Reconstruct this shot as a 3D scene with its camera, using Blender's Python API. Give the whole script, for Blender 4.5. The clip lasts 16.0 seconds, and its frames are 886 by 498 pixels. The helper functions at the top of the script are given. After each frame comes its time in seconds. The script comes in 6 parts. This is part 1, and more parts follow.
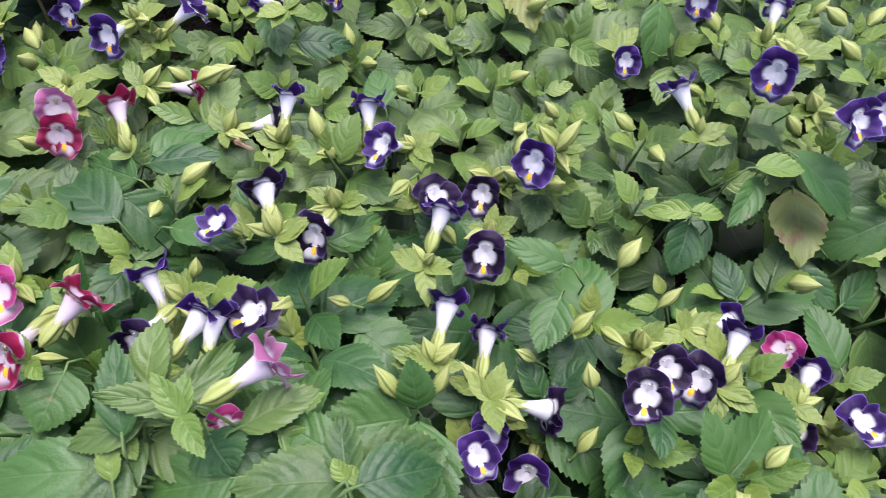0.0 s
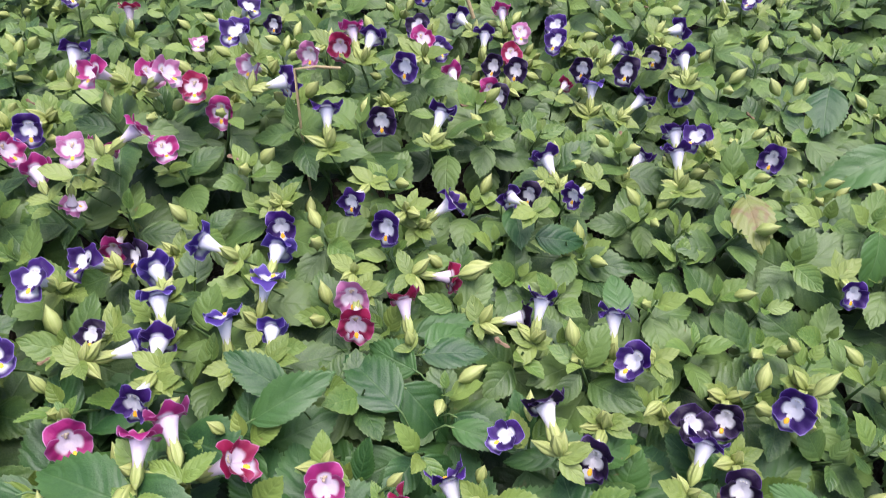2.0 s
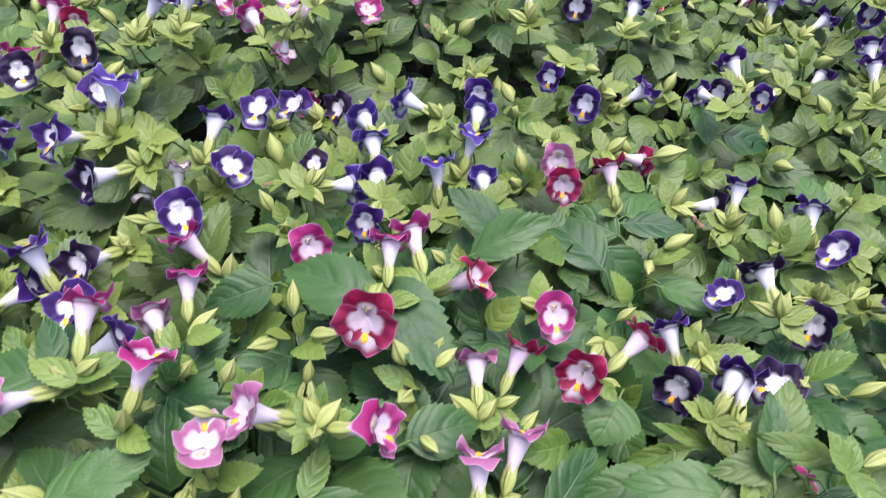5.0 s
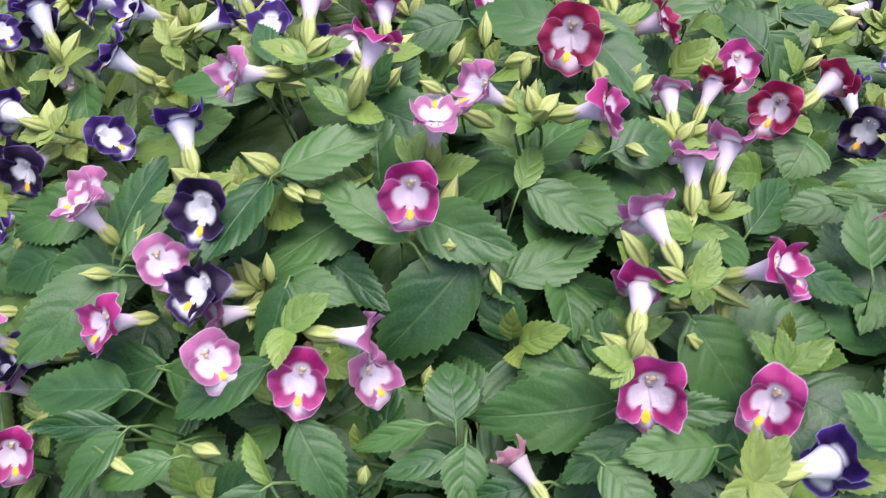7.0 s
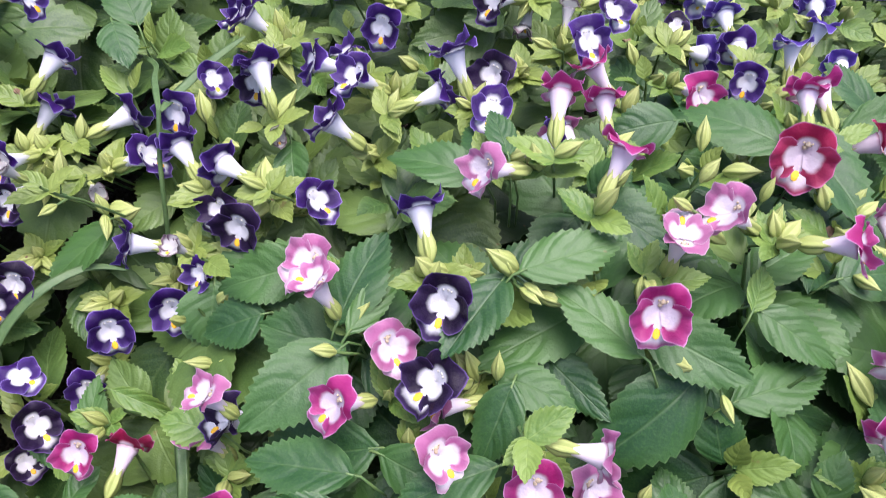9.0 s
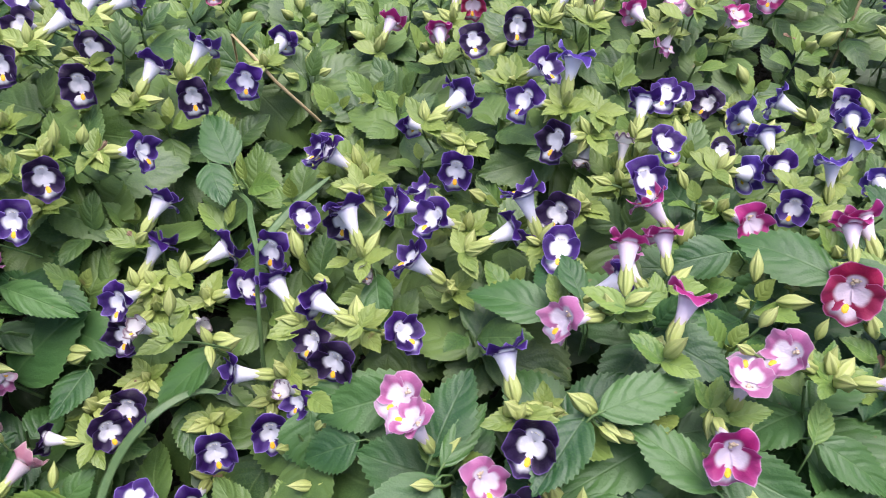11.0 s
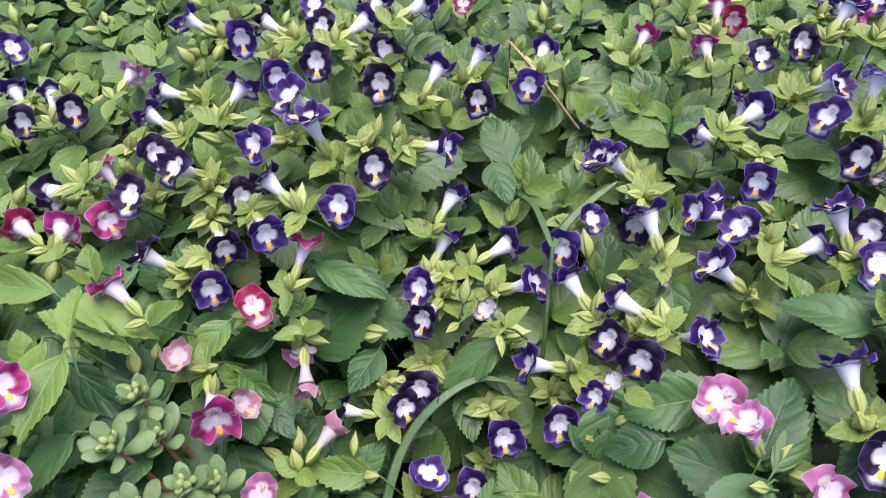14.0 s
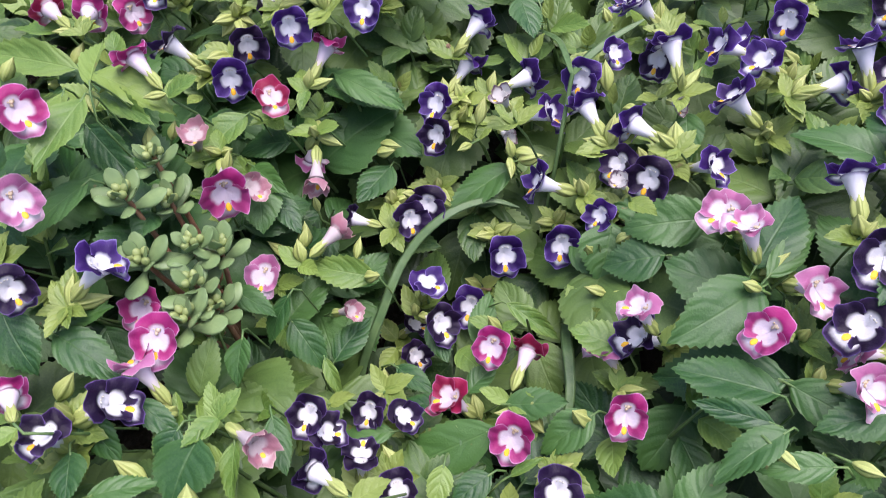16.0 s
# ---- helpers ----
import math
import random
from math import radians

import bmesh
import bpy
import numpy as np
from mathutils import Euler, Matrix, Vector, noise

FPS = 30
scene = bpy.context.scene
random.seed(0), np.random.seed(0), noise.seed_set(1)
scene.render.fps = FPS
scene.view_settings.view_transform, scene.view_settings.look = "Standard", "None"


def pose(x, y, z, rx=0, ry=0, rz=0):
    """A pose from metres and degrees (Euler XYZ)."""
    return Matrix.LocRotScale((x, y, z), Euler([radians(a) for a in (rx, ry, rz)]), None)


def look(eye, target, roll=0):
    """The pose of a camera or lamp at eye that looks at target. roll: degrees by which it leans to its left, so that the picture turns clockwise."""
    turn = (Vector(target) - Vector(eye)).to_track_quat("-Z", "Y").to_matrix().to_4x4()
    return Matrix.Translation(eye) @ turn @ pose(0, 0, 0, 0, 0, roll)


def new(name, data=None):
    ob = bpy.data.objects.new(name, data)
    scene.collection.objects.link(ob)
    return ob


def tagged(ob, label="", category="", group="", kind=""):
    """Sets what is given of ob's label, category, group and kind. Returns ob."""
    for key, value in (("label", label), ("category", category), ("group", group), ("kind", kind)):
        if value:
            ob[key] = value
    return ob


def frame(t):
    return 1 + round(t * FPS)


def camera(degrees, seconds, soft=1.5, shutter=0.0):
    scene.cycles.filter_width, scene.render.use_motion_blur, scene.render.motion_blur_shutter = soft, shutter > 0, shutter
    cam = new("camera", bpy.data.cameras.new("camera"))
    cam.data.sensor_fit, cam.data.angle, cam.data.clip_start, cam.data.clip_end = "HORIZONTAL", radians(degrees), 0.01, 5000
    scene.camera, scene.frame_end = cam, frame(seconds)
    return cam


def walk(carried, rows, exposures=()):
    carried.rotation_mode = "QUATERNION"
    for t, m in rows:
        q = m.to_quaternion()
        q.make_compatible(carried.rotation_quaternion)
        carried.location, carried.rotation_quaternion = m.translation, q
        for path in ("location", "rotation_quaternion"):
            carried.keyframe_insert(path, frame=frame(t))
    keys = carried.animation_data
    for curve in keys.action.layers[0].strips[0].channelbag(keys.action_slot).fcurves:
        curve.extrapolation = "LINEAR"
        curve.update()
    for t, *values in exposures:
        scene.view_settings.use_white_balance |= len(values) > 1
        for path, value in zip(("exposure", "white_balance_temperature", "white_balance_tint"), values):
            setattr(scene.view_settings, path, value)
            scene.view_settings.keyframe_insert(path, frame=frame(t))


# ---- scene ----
cam = camera(61.6, 16.0, 0.55, 0.3)
METRES, EYE, TILT, LEAN, TURN = 0.85, 0.48, -52.0, 0.0, 0.0
ROWS = [
    (0.0, 0.0, 0.0, 0.0, 0.0, 0.0, -0.0),
    (0.5, -0.0317, 0.0008, 0.0017, 0.96, -0.14, -2.18),
    (1.0, -0.0762, -0.0037, 0.0077, 2.4, -0.91, -4.13),
    (1.5, -0.1194, -0.0326, 0.0473, 4.03, 2.39, -5.83),
    (2.0, -0.1323, -0.0584, 0.076, 4.75, 6.02, -6.68),
    (2.5, -0.1487, -0.0776, 0.081, 4.79, 7.8, -7.34),
    (3.0, -0.1726, -0.0897, 0.0773, 5.19, 8.64, -8.15),
    (5.5, -0.2462, -0.0646, -0.0632, 8.07, 2.58, -13.52),
    (6.0, -0.2634, -0.0675, -0.0983, 8.1, 1.83, -13.95),
    (6.5, -0.2779, -0.0731, -0.1319, 8.61, 0.8, -14.27),
    (7.0, -0.2918, -0.0792, -0.1694, 9.33, -0.07, -14.72),
    (7.5, -0.313, -0.0845, -0.1897, 9.88, -0.5, -14.92),
    (8.0, -0.3498, -0.0899, -0.2002, 10.52, -0.42, -16.03),
    (8.5, -0.3808, -0.0929, -0.1984, 10.91, -0.03, -18.79),
    (9.0, -0.3943, -0.0964, -0.1614, 11.36, 0.65, -21.22),
    (11.5, -0.4528, -0.1529, -0.1223, 15.13, 3.2, -19.59),
    (12.0, -0.4815, -0.1678, -0.1361, 17.12, 2.78, -20.97),
    (12.5, -0.4952, -0.1785, -0.1432, 18.24, 2.65, -21.91),
    (13.0, -0.5203, -0.1895, -0.156, 19.03, 2.53, -22.72),
    (13.5, -0.536, -0.1986, -0.1638, 20.04, 2.14, -23.46),
    (14.0, -0.5411, -0.2008, -0.1855, 21.13, 1.52, -24.22),
    (14.5, -0.5348, -0.198, -0.2129, 21.84, 0.48, -26.17),
    (15.0, -0.5191, -0.1974, -0.2307, 21.99, -0.5, -27.42),
    (15.5, -0.5069, -0.1968, -0.2542, 21.98, -1.29, -28.61),
    (16.0, -0.4948, -0.188, -0.2721, 22.56, -2.32, -29.71),
]
walk(cam, [(t, pose(0, 0, EYE, TILT, LEAN, TURN) @ pose(METRES * x, METRES * y, METRES * z, 90 + pitch, roll, yaw)) for t, x, y, z, yaw, pitch, roll in ROWS], [(0.0, 0.93, 6090, 24), (7.5, 0.95, 6090, 24), (8.5, 1.0, 6090, 24), (9.0, 1.1, 6090, 24), (11.5, 0.95, 6090, 24), (12.5, 0.9, 6090, 24), (16.0, 0.93, 6090, 24)])

# ---- light ----
world = bpy.data.worlds.new("sky")
scene.world = world
world.use_nodes = True
wn = world.node_tree.nodes
sky = wn.new("ShaderNodeTexSky")
sky.sky_type = "NISHITA"
sky.sun_disc = False
sky.sun_elevation, sky.sun_rotation = radians(84), radians(79)
sky.air_density, sky.dust_density, sky.ozone_density = 1.0, 4.0, 1.0
world.node_tree.links.new(sky.outputs[0], wn["Background"].inputs[0])
wn["Background"].inputs[1].default_value = 0.130
sun = new("sun", bpy.data.lights.new("sun", "SUN"))
sun.data.energy, sun.data.angle, sun.data.color = 2.5, radians(42), (1.0, 0.97, 0.92)
sun.matrix_world = look((0.25, 0.05, 2.6), (0, 0, 0))

# ---- materials ----


class Nodes:
    """A short way to write a node material."""

    def __init__(self, name):
        self.mat = bpy.data.materials.new(name)
        self.mat.use_nodes = True
        self.tree = self.mat.node_tree
        self.bsdf = self.tree.nodes["Principled BSDF"]
        self.out = self.tree.nodes["Material Output"]

    def node(self, kind):
        return self.tree.nodes.new(kind)

    def link(self, a, b):
        self.tree.links.new(a, b)

    def put(self, socket, v):
        if hasattr(v, "is_linked") or hasattr(v, "links"):
            self.link(v, socket)
        else:
            socket.default_value = v

    def math(self, op, a, b=0.0, c=0.0):
        n = self.node("ShaderNodeMath")
        n.operation = op
        for s, v in zip(n.inputs, (a, b, c)):
            self.put(s, v)
        return n.outputs[0]

    def ramp(self, v, lo, hi):
        n = self.node("ShaderNodeMapRange")
        n.interpolation_type = "SMOOTHSTEP"
        self.put(n.inputs["Value"], v)
        n.inputs["From Min"].default_value, n.inputs["From Max"].default_value = lo, hi
        return n.outputs["Result"]

    def mix(self, f, a, b, kind="MIX"):
        n = self.node("ShaderNodeMix")
        n.data_type, n.blend_type = "RGBA", kind
        self.put(n.inputs[0], f)
        for s, v in ((n.inputs[6], a), (n.inputs[7], b)):
            self.put(s, v if not isinstance(v, tuple) else (*v, 1.0))
        return n.outputs[2]

    def noise(self, scale, detail=3.0, coord=None, w=None):
        n = self.node("ShaderNodeTexNoise")
        n.inputs["Scale"].default_value, n.inputs["Detail"].default_value = scale, detail
        if coord is not None:
            self.link(coord, n.inputs["Vector"])
        return n.outputs["Fac"]

    def coords(self):
        return self.node("ShaderNodeTexCoord").outputs

    def uv(self):
        s = self.node("ShaderNodeSeparateXYZ")
        self.link(self.coords()["UV"], s.inputs[0])
        return s.outputs[0], s.outputs[1]

    def place(self):
        return self.node("ShaderNodeNewGeometry").outputs["Position"]

    def chance(self):
        return self.node("ShaderNodeObjectInfo").outputs["Random"]

    def bump(self, height, strength=0.4, distance=0.001):
        n = self.node("ShaderNodeBump")
        n.inputs["Strength"].default_value, n.inputs["Distance"].default_value = strength, distance
        self.link(height, n.inputs["Height"])
        self.link(n.outputs[0], self.bsdf.inputs["Normal"])
        return n.outputs[0]

    def finish(self, colour, rough=0.5, glow=0.0, spec=0.5, normal=None):
        """Colour, gloss, and the share of light that comes through the blade."""
        self.put(self.bsdf.inputs["Base Color"], colour if not isinstance(colour, tuple) else (*colour, 1))
        self.put(self.bsdf.inputs["Roughness"], rough)
        self.put(self.bsdf.inputs["Specular IOR Level"], spec)
        if glow:
            t = self.node("ShaderNodeBsdfTranslucent")
            self.put(t.inputs[0], colour if not isinstance(colour, tuple) else (*colour, 1))
            m = self.node("ShaderNodeMixShader")
            m.inputs[0].default_value = glow
            self.link(self.bsdf.outputs[0], m.inputs[1])
            self.link(t.outputs[0], m.inputs[2])
            self.link(m.outputs[0], self.out.inputs[0])
        return self.mat


def leaf_material(name, deep, fresh, vein, worn=0.0, far=False):
    n = Nodes(name)
    u, v = n.uv()
    side = n.math("ABSOLUTE", n.math("MULTIPLY", n.math("SUBTRACT", v, 0.5), 2.0))
    pos = n.place()
    bent = n.math("MULTIPLY", n.noise(90, 1, pos), 0.55)
    way = n.math("ADD", n.math("SUBTRACT", n.math("MULTIPLY", u, 4.3), n.math("MULTIPLY", n.math("POWER", side, 1.25), 1.35)), bent)
    wave = n.math("PINGPONG", way, 0.5)
    rib = n.math("SUBTRACT", 1.0, n.ramp(wave, 0.0, 0.10))
    mid = n.math("SUBTRACT", 1.0, n.ramp(side, 0.0, 0.07))
    big, fine = n.noise(28, 3, pos), n.noise(900, 4, pos)
    r = n.node("ShaderNodeNewGeometry").outputs["Random Per Island"] if far else n.chance()
    c = n.mix(n.ramp(n.math("ADD", n.math("MULTIPLY", r, 0.75), n.math("MULTIPLY", big, 0.5)), 0.25, 1.05), deep, fresh)
    c = n.mix(n.math("MULTIPLY", n.ramp(fine, 0.40, 0.70), 0.34), c, fresh)
    c = n.mix(n.math("MULTIPLY", n.math("MULTIPLY", rib, n.ramp(side, 1.0, 0.4)), 0.18), c, deep)
    c = n.mix(n.math("MULTIPLY", n.ramp(n.math("ADD", side, n.math("MULTIPLY", big, 0.5)), 0.55, 1.35), 0.42), c, fresh)
    c = n.mix(n.math("MULTIPLY", mid, 0.22), c, vein)
    c = n.mix(n.math("MULTIPLY", n.ramp(side, 0.95, 1.0), 0.30), c, vein)
    spots = n.math("MULTIPLY", n.ramp(n.noise(160, 2, pos), 0.70, 0.76), n.ramp(r, 0.72, 0.78))
    c = n.mix(n.math("MULTIPLY", spots, 0.55), c, (0.20, 0.13, 0.05))
    if worn:
        c = n.mix(n.math("MULTIPLY", n.ramp(n.noise(90, 4, pos), 0.52, 0.62), worn), c, (0.16, 0.07, 0.035))
    quilt = n.math("MULTIPLY", n.noise(260, 2, pos), 0.7)
    swell = n.math("ADD", n.math("ADD", n.math("SUBTRACT", n.ramp(wave, 0.0, 0.32), n.math("MULTIPLY", mid, 0.9)), quilt), n.math("MULTIPLY", fine, 0.7))
    n.bump(swell, 0.28, 0.0012)
    gloss = n.math("ADD", 0.38, n.math("MULTIPLY", big, 0.26))
    return n.finish(c, gloss, 0.16, 0.50)


def petal_material(name, edge, deep, heart, start, rim, blur):
    """White at the throat, coloured beyond start, with a pale rim."""
    n = Nodes(name)
    u, v = n.uv()
    pos = n.place()
    wob = n.math("MULTIPLY", n.math("SUBTRACT", n.noise(420, 2, pos), 0.5), 0.10)
    at = n.math("ADD", v, wob)
    tone = n.mix(n.ramp(n.math("ADD", v, n.math("MULTIPLY", n.noise(240, 3, pos), 0.5)), 0.80, 1.42), deep, edge)
    tone = n.mix(n.math("MULTIPLY", n.chance(), 0.45), tone, edge)
    c = n.mix(n.ramp(at, start - blur, start + blur), heart, tone)
    c = n.mix(n.math("MULTIPLY", n.ramp(u, 0.91, 0.985), 0.75), c, rim)
    rib = n.noise(900, 2, pos)
    n.bump(n.math("ADD", rib, n.math("MULTIPLY", n.noise(260, 2, pos), 1.5)), 0.35, 0.0008)
    return n.finish(c, 0.55, 0.34, 0.3)


def tube_material(name, throat, pale, shade):
    n = Nodes(name)
    u, v = n.uv()
    pos = n.place()
    c = n.mix(n.ramp(v, 0.05, 0.45), pale, throat)
    c = n.mix(n.math("MULTIPLY", n.ramp(n.math("ADD", v, n.math("MULTIPLY", n.noise(300, 2, pos), 0.25)), 0.92, 1.2), 0.6), c, shade)
    n.bump(n.noise(500, 3, pos), 0.3, 0.0008)
    return n.finish(c, 0.5, 0.36, 0.35)


def plain(name, a, b, scale, rough=0.6, glow=0.0, relief=0.4, depth=0.001):
    n = Nodes(name)
    pos = n.place()
    c = n.mix(n.ramp(n.noise(scale, 4, pos), 0.3, 0.7), a, b)
    c = n.mix(n.math("MULTIPLY", n.chance(), 0.35), c, a)
    n.bump(n.noise(scale * 3, 4, pos), relief, depth)
    return n.finish(c, rough, glow, 0.4)


LEAF = leaf_material("leaf_green", (0.011, 0.058, 0.014), (0.056, 0.140, 0.027), (0.14, 0.23, 0.08))
LIGHT_LEAF = leaf_material("leaf_light_green", (0.026, 0.075, 0.016), (0.106, 0.180, 0.036), (0.17, 0.25, 0.08))
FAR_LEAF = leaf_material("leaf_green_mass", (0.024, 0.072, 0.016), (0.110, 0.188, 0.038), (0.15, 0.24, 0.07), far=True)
# leaf green darkened to paint the shade between the leaves into the lower layers
SHADED_LEAF = leaf_material("leaf_green_old", (0.008, 0.036, 0.008), (0.034, 0.080, 0.015), (0.14, 0.23, 0.08), far=True)
FAR_YOUNG = leaf_material("leaf_young_mass", (0.084, 0.170, 0.030), (0.190, 0.275, 0.056), (0.27, 0.37, 0.12), far=True)
YOUNG = leaf_material("leaf_young", (0.072, 0.158, 0.024), (0.168, 0.258, 0.046), (0.27, 0.37, 0.12))
LIME = leaf_material("leaf_tip_lime", (0.108, 0.176, 0.026), (0.208, 0.276, 0.056), (0.30, 0.38, 0.11))
FAR_LIME = leaf_material("leaf_tip_lime_mass", (0.108, 0.176, 0.028), (0.208, 0.276, 0.058), (0.30, 0.38, 0.11), far=True)
SICK = leaf_material("leaf_yellowing", (0.105, 0.155, 0.030), (0.175, 0.205, 0.042), (0.26, 0.28, 0.09), 0.6)


def calyx_material(name, a, b, tip):
    """Pale green between darker seams, paler towards the tip."""
    n = Nodes(name)
    u, v = n.uv()
    pos = n.place()
    seam = n.math("ABSOLUTE", n.math("SINE", n.math("MULTIPLY", u, math.pi * 10)))
    c = n.mix(n.math("MULTIPLY", n.ramp(seam, 0.15, 0.85), 0.34), b, a)
    c = n.mix(n.math("MULTIPLY", n.ramp(v, 0.35, 1.0), 0.45), c, tip)
    c = n.mix(n.math("MULTIPLY", n.chance(), 0.3), c, a)
    c = n.mix(n.math("MULTIPLY", n.ramp(n.noise(500, 3, pos), 0.5, 0.8), 0.3), c, a)
    n.bump(n.math("ADD", seam, n.noise(700, 3, pos)), 0.3, 0.0006)
    return n.finish(c, 0.5, 0.15, 0.4)


SEPAL_A = calyx_material("calyx_green", (0.24, 0.32, 0.065), (0.40, 0.45, 0.145), (0.48, 0.50, 0.200))
STEM = plain("stem_green", (0.07, 0.14, 0.04), (0.13, 0.20, 0.06), 150, 0.5)
SOIL = plain("soil", (0.020, 0.014, 0.010), (0.050, 0.036, 0.025), 60, 0.95, 0.0, 0.9, 0.01)
YELLOW = plain("yellow_mark", (0.85, 0.42, 0.015), (0.90, 0.55, 0.03), 400, 0.55, 0.1)
ANTHER = plain("anther", (0.66, 0.56, 0.40), (0.52, 0.38, 0.24), 900, 0.7, 0.2)
PALE_ANTHER = plain("pale_anther", (0.72, 0.70, 0.66), (0.62, 0.58, 0.48), 900, 0.8, 0.2)
BROWN = plain("withered", (0.15, 0.085, 0.05), (0.29, 0.20, 0.12), 220, 0.8, 0.1, 0.7)
GRASS = plain("grass_blade", (0.075, 0.145, 0.050), (0.12, 0.20, 0.070), 120, 0.45, 0.2)
SUCCULENT = plain("succulent_green", (0.14, 0.22, 0.085), (0.21, 0.30, 0.12), 90, 0.45, 0.12)
POD_GREEN = plain("pod_green", (0.21, 0.27, 0.09), (0.30, 0.36, 0.13), 120, 0.45, 0.12)
REDSTEM = plain("red_stem", (0.20, 0.09, 0.05), (0.28, 0.15, 0.08), 200, 0.5)

# each colour: petal edge, deeper tone, heart, rim, tube throat, tube base, tube shade, words
TONES = {
    "violet": ((0.060, 0.016, 0.185), (0.020, 0.004, 0.065), (0.79, 0.79, 0.83), (0.34, 0.26, 0.60), (0.80, 0.80, 0.84), (0.57, 0.59, 0.42), (0.16, 0.09, 0.42), "violet and white"),
    "dark": ((0.020, 0.006, 0.046), (0.008, 0.002, 0.016), (0.79, 0.78, 0.80), (0.16, 0.10, 0.28), (0.80, 0.79, 0.82), (0.56, 0.56, 0.40), (0.05, 0.025, 0.12), "near-black purple and white"),
    "blue": ((0.105, 0.055, 0.340), (0.042, 0.018, 0.170), (0.70, 0.70, 0.77), (0.46, 0.42, 0.72), (0.80, 0.81, 0.86), (0.61, 0.64, 0.49), (0.26, 0.22, 0.60), "blue-violet and white"),
    "magenta": ((0.410, 0.042, 0.205), (0.300, 0.011, 0.115), (0.72, 0.63, 0.71), (0.62, 0.36, 0.56), (0.80, 0.71, 0.79), (0.56, 0.50, 0.40), (0.44, 0.13, 0.32), "magenta and white"),
    "crimson": ((0.330, 0.014, 0.072), (0.215, 0.005, 0.036), (0.72, 0.61, 0.68), (0.52, 0.20, 0.36), (0.79, 0.68, 0.76), (0.54, 0.49, 0.38), (0.36, 0.05, 0.15), "crimson and white"),
    "pink": ((0.460, 0.185, 0.330), (0.380, 0.100, 0.245), (0.73, 0.66, 0.71), (0.59, 0.43, 0.52), (0.81, 0.73, 0.79), (0.57, 0.52, 0.42), (0.52, 0.26, 0.42), "rose-pink and white"),
    "faded": ((0.480, 0.270, 0.310), (0.400, 0.170, 0.220), (0.59, 0.50, 0.50), (0.62, 0.48, 0.42), (0.59, 0.51, 0.52), (0.56, 0.51, 0.41), (0.52, 0.34, 0.37), "fading pink and cream"),
}
TONES["spent"] = ((0.10, 0.05, 0.12), (0.16, 0.10, 0.08), (0.56, 0.54, 0.52), (0.40, 0.34, 0.32), (0.58, 0.57, 0.56), (0.58, 0.56, 0.42), (0.20, 0.12, 0.14), "withering white and dark purple")
PETAL, TUBE = {}, {}
for tone, (edge, deep, heart, rim, throat, pale, shade, words) in TONES.items():
    red = tone in ("magenta", "crimson", "pink")
    for lobe, start, pallor in (("upper", 0.75 if tone == "spent" else 0.12 if red else 0.10, 0.0), ("side", 0.65 if tone == "spent" else 0.26 if red else 0.12, 0.12), ("lower", 0.75 if tone == "spent" else 0.72 if red else 0.66, 0.18)):
        if lobe == "lower" and tone in ("magenta", "pink"):
            pallor = 0.30
        if tone == "pink":
            start += 0.10
        soft = tuple(a + (b - a) * pallor for a, b in zip(edge, rim))
        PETAL[tone, lobe] = petal_material(f"petal_{tone}_{lobe}", soft, deep, heart, start, rim, 0.22 if lobe == "lower" and red else 0.17)
    TUBE[tone] = tube_material(f"tube_{tone}", throat, pale, shade)

# ---- meshes that the plants share ----


def sheet(name, rows, material, uvs, closed=False):
    """A smooth mesh over a grid of points: rows of equal length, with one uv for each."""
    n, m = len(rows), len(rows[0])
    verts = [p for r in rows for p in r]
    faces = [(i * m + j, i * m + (j + 1) % m, (i + 1) * m + (j + 1) % m, (i + 1) * m + j)
             for i in range(n - 1) for j in range(m if closed else m - 1)]
    me = bpy.data.meshes.new(name)
    me.from_pydata(verts, [], faces)
    lay = me.uv_layers.new(name="uv").data
    flat = [p for r in uvs for p in r]
    for loop in me.loops:
        lay[loop.index].uv = flat[loop.vertex_index]
    me.polygons.foreach_set("use_smooth", [True] * len(me.polygons))
    me.materials.append(material)
    return me


